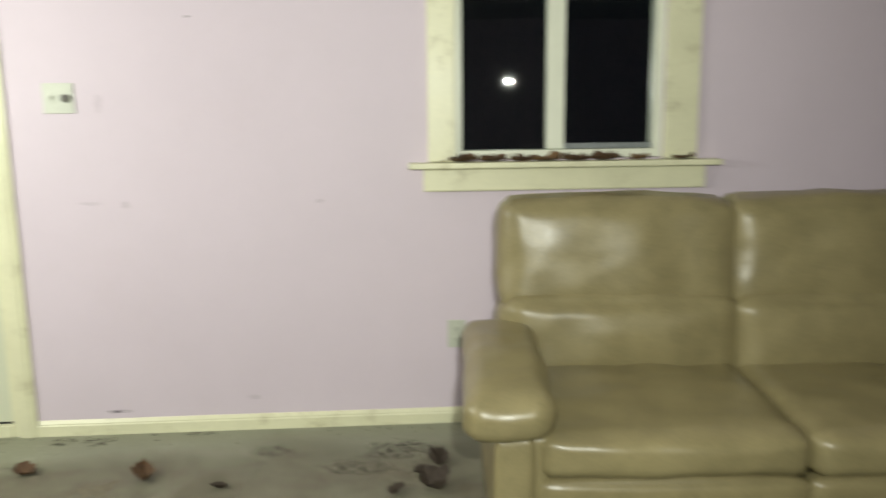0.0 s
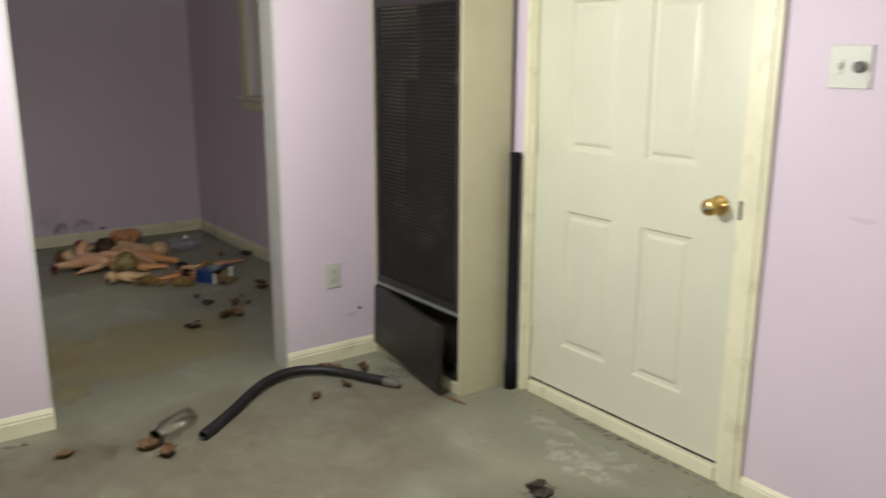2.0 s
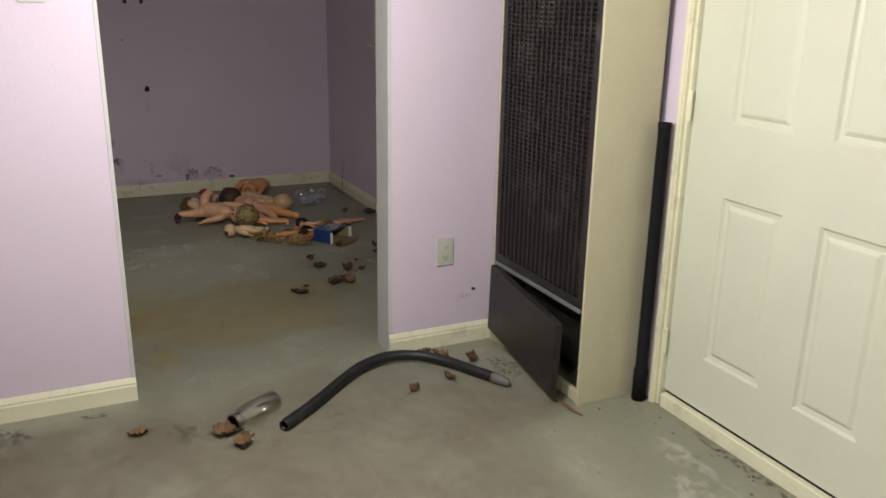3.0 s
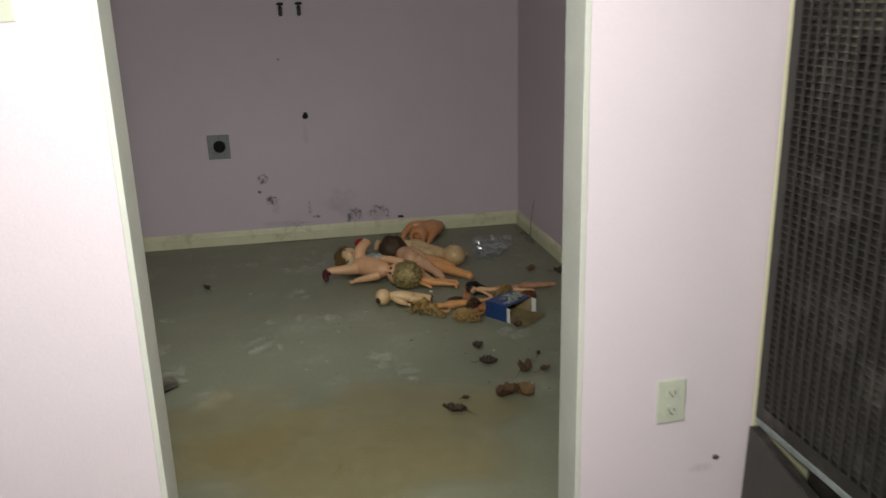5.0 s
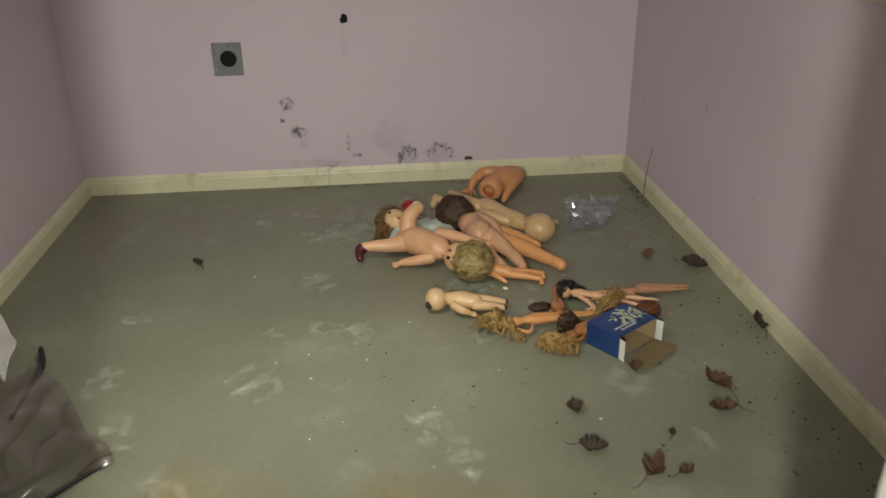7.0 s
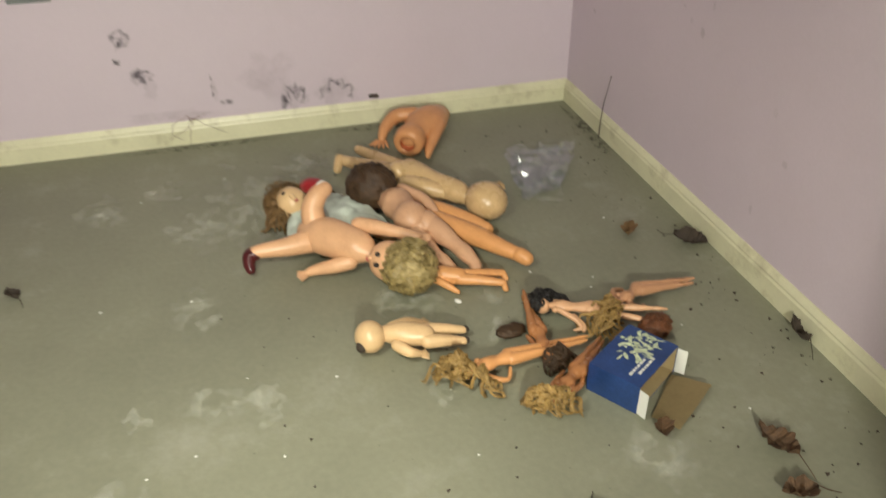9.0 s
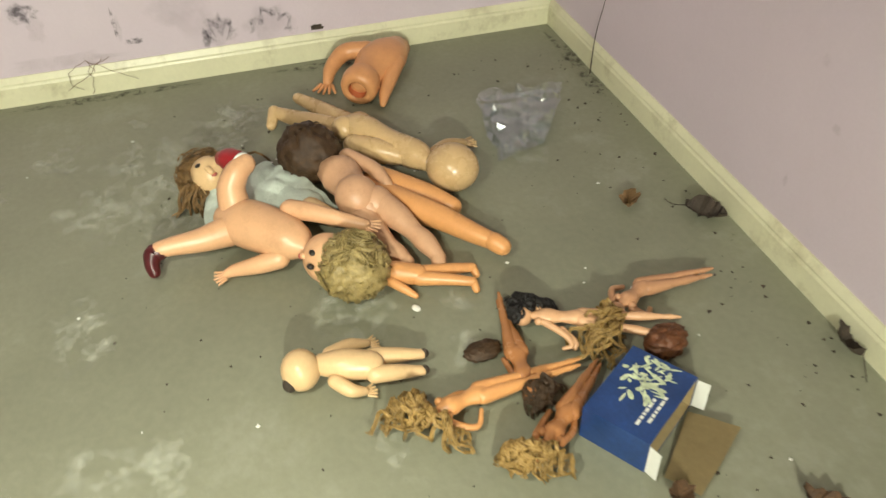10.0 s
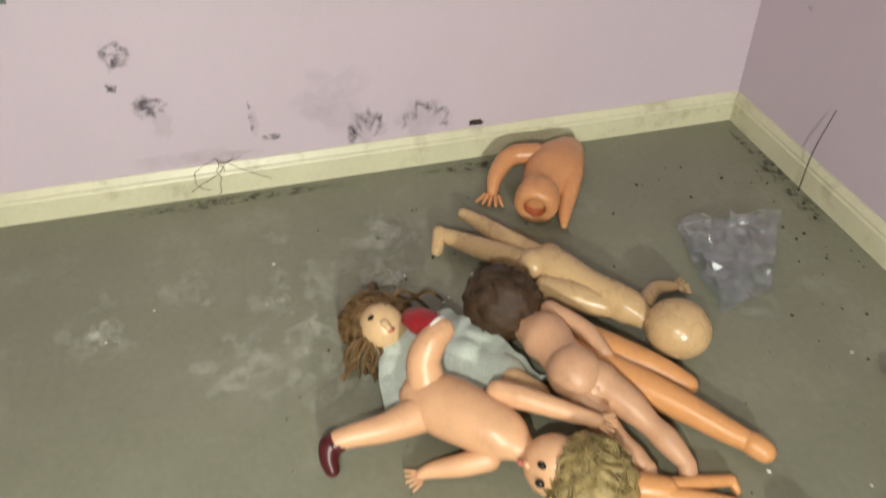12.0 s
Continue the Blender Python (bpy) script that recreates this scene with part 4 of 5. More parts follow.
for pts, nm in (([(-2.70, 3.235, 0.006, 0.005), (-2.62, 3.235, 0.008, 0.006), (-2.57, 3.25, 0.004, 0.003)], "wood_splinter"), ([(-4.561, 1.610, 0.003, 0.004), (-4.613, 1.640, 0.008, 0.004), (-4.635, 1.670, 0.004, 0.002)], "twig")):
    b = bmesh.new(); tube(b, pts, 6, 3)
    tagged(part(nm, b, M_LEAF2), "thin broken brown stick on the floor", "debris")
b = bmesh.new()
tube(b, [(-6.215, 3.575, 0.002, 0.002), (-6.215, 3.58, 0.12, 0.0015), (-6.20, 3.592, 0.24, 0.001)], 5, 4)
tagged(part("twig", b, M_LEAF3), "thin dry stem leaning against the wall", "debris")
b = bmesh.new()
rnd = random.Random(14)
for strand in range(5):
    p, heading, pts = Vector((-6.569, rnd.uniform(2.15, 2.24), 0.112)), rnd.uniform(-1, 1), []
    for k in range(10):
        pts.append((*p, 0.0007))
        heading += rnd.uniform(-1.1, 1.1)
        p = p + Vector((0.0006 * k * 0.4, 0.016 * math.sin(heading), -0.0115 * abs(math.cos(heading * 0.6))))
        p.z = max(0.003, p.z)
    tube(b, pts, 5, 3)
tagged(part("dry_tendril", b, M_LEAF2), "dry plant tendril over the skirting board", "debris")

# ---- paper and plastic by the left wall ----
bm = bmesh.new()
sheet(bm, [(-5.42, 1.08, 0.10), (-5.17, 1.25, 0.04), (-4.97, 1.29, 0.03), (-5.15, 1.08, 0.16)], 14, 10, 0.03, 9, 0.003)
sheet(bm, [(-5.12, 1.08, 0.14), (-4.95, 1.26, 0.02), (-4.68, 1.29, 0.01), (-4.85, 1.08, 0.15)], 14, 10, 0.04, 11, 0.003)
tagged(part("crumpled_paper", bm, M_PAPER), "large crumpled sheet of white paper against the wall", "paper")
bm = bmesh.new()
sheet(bm, [(-5.06, 1.36, 0.03), (-4.60, 1.68, 0.003), (-4.30, 1.40, 0.004), (-4.55, 1.12, 0.06)], 26, 24, 0.055, 7)
bag = thing("plastic_bag", -4.6, 1.4, 0, "crumpled smoky clear plastic bag on the floor", "bag")
under(bag, part("bag_front", bm, M_BAG, smooth=True))
bm = bmesh.new()
sheet(bm, [(-4.75, 1.15, 0.08), (-4.50, 1.50, 0.05), (-4.10, 1.42, 0.01), (-4.2, 1.10, 0.05)], 24, 22, 0.07, 8)
under(bag, part("bag_back", bm, M_BAG, smooth=True))
for pts in ([(-5.14, 1.33, 0.03, 0.008), (-5.05, 1.36, 0.02, 0.01), (-4.92, 1.36, 0.015, 0.006), (-4.8, 1.37, 0.02, 0.005)], [(-4.6, 1.675, 0.006, 0.004), (-4.52, 1.6, 0.008, 0.006), (-4.42, 1.52, 0.006, 0.006)]):
    b = bmesh.new(); tube(b, pts, 8, 5)
    tagged(part("plastic_strip", b, M_BLACK), "dark twisted plastic strip by the bag", "debris")

# ---- clear crinkled packet ----
bm = bmesh.new()
FX = [(-6.13, 3.19, 0.035), (-6.075, 3.42, 0.055), (-5.905, 3.30, 0.012), (-5.86, 3.155, 0.010)]
sheet(bm, FX, 12, 11, 0.06, 24)
sheet(bm, [(x, y, z * 0.25 + 0.003) for x, y, z in FX], 8, 7, 0.02, 18)
packet = thing("plastic_packet", -6.0, 3.28, 0, "crinkled clear plastic packet beside the dolls", "packet")
under(packet, part("film", bm, M_FOIL))
# ridged strips added along two edges to catch bright glints
for a, c in ((FX[0], FX[1]), (FX[1], FX[2])):
    bm = bmesh.new()
    a, c = Vector(a), Vector(c)
    d = Vector((0.02, -0.012, -0.004))
    sheet(bm, [a, c, c + d, a + d], 14, 3, 0.012, 40)
    under(packet, part("sealed_edge", bm, M_FOIL))

# ---- blue card box with its flap ----
bx = thing("card_box", -5.02, 3.108, 0, "open blue printed card box lying on the floor", "box", turn=-55.5)
bw, bd, bh, th = 0.178, 0.126, 0.078, 0.002
b = bmesh.new()
box(b, -bw / 2, bw / 2, -bd / 2, bd / 2, bh - th, bh); box(b, -bw / 2, bw / 2, -bd / 2, bd / 2, 0.001, th)
box(b, -bw / 2, -bw / 2 + th, -bd / 2, bd / 2, th, bh - th); box(b, bw / 2 - th, bw / 2, -bd / 2, bd / 2, th, bh - th); box(b, -bw / 2 + th, bw / 2 - th, -bd / 2, -bd / 2 + th, th, bh - th)
bx_body = part("box_body", b, M_BLUE, bx, "blue printed card sides")
b = bmesh.new()
box(b, -bw / 2 + th + 0.0005, bw / 2 - th - 0.0005, -bd / 2 + th + 0.0005, bd / 2 - 0.001, th + 0.0004, th + 0.0014)
box(b, -bw / 2 + th + 0.0005, bw / 2 - th - 0.0005, -bd / 2 + th + 0.0005, bd / 2 - 0.001, bh - th - 0.0014, bh - th - 0.0004)
box(b, -bw / 2 + th + 0.0005, -bw / 2 + th + 0.0015, -bd / 2 + th + 0.002, bd / 2 - 0.001, th + 0.002, bh - th - 0.002)
box(b, bw / 2 - th - 0.0015, bw / 2 - th - 0.0005, -bd / 2 + th + 0.002, bd / 2 - 0.001, th + 0.002, bh - th - 0.002)
part("box_lining", b, M_CARD, bx, "brown inside of the card")
for x0, turn in ((-bw / 2 + 0.001, 8), (bw / 2 - 0.001, -14)):
    b = bmesh.new()
    box(b, -0.0008, 0.0008, 0.0, 0.024, 0.004, bh - 0.006, 0.0004)
    tab = part("white_tab", b, M_WHITEC, bx, "white side tab of the open end")
    tab.matrix_local = pose(x0, bd / 2 + 0.0005, 0, 0, 0, turn)
b = bmesh.new()
r_ = random.Random(31)
for k in range(64):
    cx, cy = r_.gauss(-0.03, 0.028), r_.gauss(-0.006, 0.022)
    cx, cy = max(-0.078, min(0.03, cx)), max(-0.05, min(0.03, cy))
    a, ln, w = r_.uniform(0, 3.14), r_.uniform(0.004, 0.014), r_.uniform(0.0015, 0.005)
    b.faces.new([b.verts.new((cx + ln * math.cos(t) * math.cos(a) - w * math.sin(t) * math.sin(a), cy + ln * math.cos(t) * math.sin(a) + w * math.sin(t) * math.cos(a), bh + 0.0005 + 0.00002 * k)) for t in (2 * math.pi * q / 9 for q in range(9))])
part("cover_picture", b, M_PRINT, bx, "pale green printed picture")
for i, (x0, x1, y) in enumerate(((-0.015, 0.05, 0.040), (0.0, 0.062, 0.026))):
    b = bmesh.new()
    x = x0
    k = 0
    while x < x1:
        w = (0.007, 0.012, 0.009, 0.005)[k % 4]
        box(b, x, x + w, y - 0.003, y + 0.003, bh + 0.0002, bh + 0.0008)
        x += w + 0.003
        k += 1
    part("lettering", b, M_WHITEC, bx)
b = bmesh.new()
sheet(b, [(-5.0, 3.20, 0.012), (-4.937, 3.265, 0.02), (-4.845, 3.135, 0.006), (-4.895, 3.095, 0.006)], 8, 8, 0.004, 12, 0.002)
tagged(part("cardboard_flap", b, M_CARD), "torn brown cardboard flap beside the box", "cardboard")

# ---- dolls: each one plain mesh of vinyl limbs and hair ----
def limb(bm, pts, sides=10, n=5, mi=0, caps=True, flat=1.0):
    tube(bm, [(*p[:3], p[3] * 0.84) for p in pts], sides, n, mi, caps, flat)


def doll(label, mats, draw, name="doll"):
    bm = bmesh.new()
    draw(bm)
    me = bpy.data.meshes.new(name)
    bmesh.ops.recalc_face_normals(bm, faces=bm.faces)
    bm.to_mesh(me)
    bm.free()
    for m in mats:
        me.materials.append(m)
    o = new(name, me)
    return tagged(o, label, "doll", group="dolls on the floor")


def hand(bm, p, q, r, mi=0):
    """Five short fingers beyond p, pointing from q to p."""
    d = (Vector(p) - Vector(q)).normalized()
    s = d.cross(Vector((0, 0, 1))).normalized()
    for k in (-2, -1, 0, 1, 2):
        a = Vector(p) + s * r * 0.45 * k
        e = a + (d * (1.0 - 0.12 * abs(k)) + s * 0.22 * k) * r * 1.7
        tube(bm, [(*a, r * 0.3), (*e, r * 0.2)], 6, 2, mi)


def curls(bm, c, r, n, size, mi, seed, up=True, squash=1.0, lumpy=0.12, thick=1.0, skip=None):
    """Hair of many bent locks over a head."""
    rnd = random.Random(seed)
    done = 0
    while done < n:
        d = Vector((rnd.gauss(0, 1), rnd.gauss(0, 1), rnd.gauss(0, 1))).normalized()
        if up and d.z < -0.45:
            continue
        if skip and d.dot(Vector(skip).normalized()) > 0.62:
            continue
        lump = 1 + lumpy * noise.noise(d * 2.6 + Vector((seed, 0, 0)))
        p = Vector(c) + Vector((d.x, d.y, d.z * squash)) * r * lump
        t = d.cross(Vector((rnd.random() - 0.5, rnd.random() - 0.5, rnd.random() - 0.5))).normalized()
        b = d.cross(t)
        turn = rnd.uniform(2.2, 4.0)
        for strand in range(4):  # hairs of one lock, side by side
            w = 1 + 0.17 * (strand - 1.5)
            pts = []
            for k in range(6):
                a = k / 5 * turn
                q = p + (t * math.cos(a) + b * math.sin(a)) * size * w + d * size * (0.22 * math.sin(k) + 0.1 * math.sin(strand * 2.1))
                q.z = max(q.z, 0.004)
                pts.append((*q, size * thick * (0.2 - 0.022 * k)))
            tube(bm, pts, 4, 1, mi, caps=False)
        done += 1


def hair_cap(bm, c, rx, ry, rz, mi, turn=0.0, clump=0.2, freq=5.0, streak=0.06, seed=0, seg=44):
    """A head of hair as one lumpy shell: ridged clumps, cut by fine streaks."""
    shift = Vector((seed * 1.7, seed * 0.9, 0))
    made = bmesh.ops.create_uvsphere(bm, u_segments=seg, v_segments=seg * 2 // 3, radius=1)
    m = pose(*c, 0, 0, turn)
    for v in made["verts"]:
        d = v.co.normalized()
        w = d + noise.noise_vector(d * 2.0 + shift) * 0.35
        k = 1 + clump * (0.45 - abs(noise.noise(w * freq + shift)) * 1.6) + streak * noise.noise(Vector((w.x * 26, w.y * 26, w.z * 7)) + shift)
        v.co = m @ Vector((d.x * rx * k, d.y * ry * k, d.z * rz * k))
        v.co.z = max(v.co.z, 0.002)
        for f in v.link_faces:
            f.material_index, f.smooth = mi, True


def locks(bm, root, spread, ends, n, thick, mi, seed, wave=0.006, high=0.03):
    """Long strands from a head out to points on the floor, wavy and lying in a heap."""
    rnd = random.Random(seed)
    for i in range(max(8, n // 3)):
        e = Vector(ends[i % len(ends)]) + Vector((rnd.gauss(0, spread), rnd.gauss(0, spread), 0))
        a = Vector(root) + Vector((rnd.gauss(0, 0.008), rnd.gauss(0, 0.008), rnd.uniform(0, 0.012)))
        s = (e - a).cross(Vector((0, 0, 1))).normalized()
        ph, am, lift = rnd.uniform(0, 6), wave * rnd.uniform(0.8, 1.9), rnd.uniform(0.3, 0.9)
        for strand in range(9):  # thin hairs that coil together as one lock
            o = Vector((rnd.gauss(0, 0.0017), rnd.gauss(0, 0.0017), rnd.gauss(0, 0.0015)))
            pts = []
            for k in range(13):
                u = k / 12
                p = a.lerp(e, u) + s * am * math.sin(ph + u * 15) * (0.3 + u) + o * (0.6 + 0.8 * u)
                p.z = max(0.003, a.z * (1 - u) + high * math.sin(math.pi * u) * lift + am * 0.8 * (1 + math.cos(ph + u * 15)) * min(1, u * 2) + 0.004 + o.z)
                pts.append((*p, thick * 0.36 * (1.1 - 0.6 * u)))
            tube(bm, pts, 4, 1, mi, caps=False)


def headless(bm):
    limb(bm, [(-6.465, 3.04, 0.052, 0.056), (-6.43, 3.01, 0.056, 0.076), (-6.385, 2.972, 0.056, 0.084), (-6.345, 2.938, 0.054, 0.068), (-6.30, 2.905, 0.055, 0.052)], 20, 5, 0, flat=0.78)
    d = Vector((0.075, -0.045, -0.012)).normalized()
    m = look((-6.30, 2.905, 0.058), Vector((-6.30, 2.905, 0.058)) - d)
    lathe(bm, [(0.048, -0.01), (0.055, 0.015), (0.053, 0.042), (0.046, 0.055), (0.032, 0.057), (0.027, 0.053)], 24, 0, m)
    lathe(bm, [(0.026, 0.053), (0.024, 0.03), (0.0, 0.025)], 20, 1, m)
    limb(bm, [(-6.44, 2.95, 0.075, 0.032), (-6.455, 2.885, 0.07, 0.031), (-6.42, 2.835, 0.045, 0.025), (-6.385, 2.815, 0.022, 0.017)], 12, 5, 0)
    hand(bm, (-6.375, 2.81, 0.016), (-6.42, 2.835, 0.03), 0.02)
    limb(bm, [(-6.365, 3.02, 0.06, 0.03), (-6.31, 2.99, 0.05, 0.027), (-6.25, 2.955, 0.03, 0.02), (-6.215, 2.94, 0.018, 0.011)], 12, 5, 0)


doll("headless peach vinyl doll torso with two arms", [S_CORAL, mat("red_neck_inside", (0.42, 0.11, 0.04), 0.5)], headless)


def bald(bm):
    limb(bm, [(-6.07, 2.81, 0.05, 0.04), (-6.03, 2.84, 0.06, 0.052), (-5.96, 2.89, 0.055, 0.045), (-5.89, 2.945, 0.052, 0.045), (-5.855, 2.965, 0.05, 0.03)], 16, 5)
    ball(bm, (-6.045, 2.80, 0.066), 0.036, 0.034, 0.032, turn=35)
    ball(bm, (-6.06, 2.842, 0.062), 0.036, 0.034, 0.032, turn=35)
    ball(bm, (-5.795, 3.012, 0.062), 0.066, 0.062, 0.058, turn=35, seg=24)
    limb(bm, [(-6.07, 2.80, 0.045, 0.036), (-6.13, 2.745, 0.04, 0.033), (-6.20, 2.68, 0.035, 0.025), (-6.235, 2.645, 0.035, 0.02)], 12, 5)
    limb(bm, [(-6.235, 2.64, 0.04, 0.02), (-6.20, 2.625, 0.02, 0.017)], 10, 3)
    limb(bm, [(-6.08, 2.835, 0.045, 0.033), (-6.16, 2.79, 0.04, 0.03), (-6.24, 2.75, 0.035, 0.024), (-6.295, 2.715, 0.035, 0.018)], 12, 5)
    limb(bm, [(-5.985, 2.81, 0.05, 0.034), (-5.94, 2.85, 0.055, 0.038), (-5.905, 2.905, 0.05, 0.032)], 12, 5)
    limb(bm, [(-5.91, 3.0, 0.03, 0.022), (-5.95, 3.045, 0.025, 0.018), (-5.95, 3.09, 0.02, 0.013)], 10, 4)
    hand(bm, (-5.95, 3.10, 0.018), (-5.95, 3.05, 0.02), 0.014)


doll("bald yellowed tan vinyl doll lying face down", [S_TAN], bald)


def brown(bm):
    hair_cap(bm, (-5.93, 2.69, 0.086), 0.078, 0.072, 0.074, 1, 30, 0.13, 2.6, 0.10, 3)
    curls(bm, (-5.93, 2.69, 0.088), 0.07, 60, 0.012, 1, 3, up=False, thick=0.3, lumpy=0.1)
    locks(bm, (-5.90, 2.66, 0.06), 0.012, [(-5.86, 2.645, 0.02), (-5.875, 2.625, 0.02), (-5.90, 2.62, 0.02)], 30, 0.004, 1, 33, 0.004, 0.02)
    limb(bm, [(-5.87, 2.725, 0.07, 0.04), (-5.83, 2.745, 0.075, 0.058), (-5.785, 2.755, 0.076, 0.05), (-5.73, 2.765, 0.076, 0.05), (-5.69, 2.785, 0.07, 0.04)], 18, 5, 0)
    ball(bm, (-5.722, 2.762, 0.085), 0.055, 0.05, 0.048, 0, seg=24)
    ball(bm, (-5.70, 2.80, 0.072), 0.042, 0.04, 0.04, 0, seg=20)
    limb(bm, [(-5.885, 2.775, 0.085, 0.026), (-5.82, 2.822, 0.085, 0.021), (-5.77, 2.838, 0.075, 0.019), (-5.755, 2.845, 0.07, 0.014)], 12, 5, 0)
    hand(bm, (-5.752, 2.848, 0.068), (-5.77, 2.838, 0.075), 0.014)
    limb(bm, [(-5.70, 2.805, 0.07, 0.044), (-5.645, 2.838, 0.062, 0.036), (-5.60, 2.86, 0.052, 0.026), (-5.565, 2.876, 0.046, 0.028), (-5.52, 2.892, 0.036, 0.019)], 14, 5, 0)
    limb(bm, [(-5.52, 2.892, 0.034, 0.021), (-5.495, 2.888, 0.022, 0.018)], 10, 3, 0)
    limb(bm, [(-5.685, 2.765, 0.06, 0.042), (-5.63, 2.784, 0.045, 0.032), (-5.59, 2.80, 0.036, 0.024), (-5.56, 2.812, 0.032, 0.026), (-5.53, 2.825, 0.03, 0.018)], 14, 5, 0)
    limb(bm, [(-5.53, 2.825, 0.03, 0.02), (-5.505, 2.82, 0.018, 0.016)], 10, 3, 0)


doll("pink vinyl doll with short brown hair, lying face down", [S_PINK, H_BROWN], brown)


def orange_legs(bm):
    """Two legs that end in round feet."""
    limb(bm, [(-5.83, 2.83, 0.045, 0.04), (-5.78, 2.875, 0.045, 0.04), (-5.725, 2.935, 0.042, 0.032), (-5.68, 2.975, 0.035, 0.026)], 14, 5)
    limb(bm, [(-5.79, 2.80, 0.045, 0.04), (-5.72, 2.86, 0.045, 0.042), (-5.64, 2.93, 0.045, 0.035), (-5.57, 2.985, 0.04, 0.028), (-5.53, 3.02, 0.036, 0.023)], 14, 5)
    limb(bm, [(-5.525, 3.022, 0.038, 0.026), (-5.51, 3.034, 0.034, 0.025)], 12, 3)


doll("orange vinyl doll legs sticking out of the pile", [S_ORANGE], orange_legs)


def dress(bm):
    ball(bm, (-5.955, 2.45, 0.055), 0.05, 0.046, 0.05, 0, turn=30)
    limb(bm, [(-5.925, 2.45, 0.095, 0.010), (-5.915, 2.456, 0.092, 0.008)], 8, 2, 0)
    for dx, dy in ((-0.022, 0.008), (0.002, -0.022)):
        ball(bm, (-5.945 + dx, 2.45 + dy, 0.098), 0.009, 0.005, 0.004, 3, turn=-50, seg=10)
    ball(bm, (-5.912, 2.462, 0.086), 0.008, 0.005, 0.004, 4, turn=-50, seg=10)
    hair_cap(bm, (-5.995, 2.44, 0.038), 0.06, 0.07, 0.046, 1, 20, 0.2, 3.5, 0.14, 8)
    curls(bm, (-5.985, 2.435, 0.04), 0.062, 70, 0.015, 1, 8, thick=0.3, lumpy=0.2, skip=(0.55, 0.15, 0.85))
    locks(bm, (-6.0, 2.44, 0.05), 0.022, [(-5.875, 2.395, 0.01), (-5.90, 2.385, 0.01), (-6.06, 2.41, 0.01), (-6.05, 2.52, 0.01), (-6.04, 2.55, 0.01), (-6.08, 2.46, 0.01), (-5.935, 2.385, 0.01), (-5.89, 2.43, 0.01)], 110, 0.0042, 1, 4, 0.005)
    limb(bm, [(-5.92, 2.49, 0.04, 0.04), (-5.86, 2.56, 0.045, 0.055), (-5.79, 2.65, 0.04, 0.055)], 18, 6, 2, flat=0.6)
    before = set(bm.verts)
    sheet(bm, [(-5.945, 2.435, 0.03), (-5.965, 2.59, 0.03), (-5.765, 2.735, 0.03), (-5.745, 2.41, 0.012)], 26, 26, 0.014, 16, 0.0, 2)
    for v in bm.verts:
        if v not in before:
            v.co.z += 0.045 * max(0.0, 1 - ((v.co.x + 5.855) ** 2 + (v.co.y - 2.57) ** 2) / 0.024) + 0.004 * math.sin(v.co.y * 110 + v.co.x * 40)
    for f in bm.faces:
        if f.material_index == 2:
            f.smooth = True
    limb(bm, [(-5.76, 2.66, 0.05, 0.03), (-5.72, 2.70, 0.04, 0.026)], 12, 4, 0)


doll("auburn-haired doll in a pale blue cloth dress", [S_PALE, H_AUBURN, M_DRESS, M_EYE, M_LIP], dress)


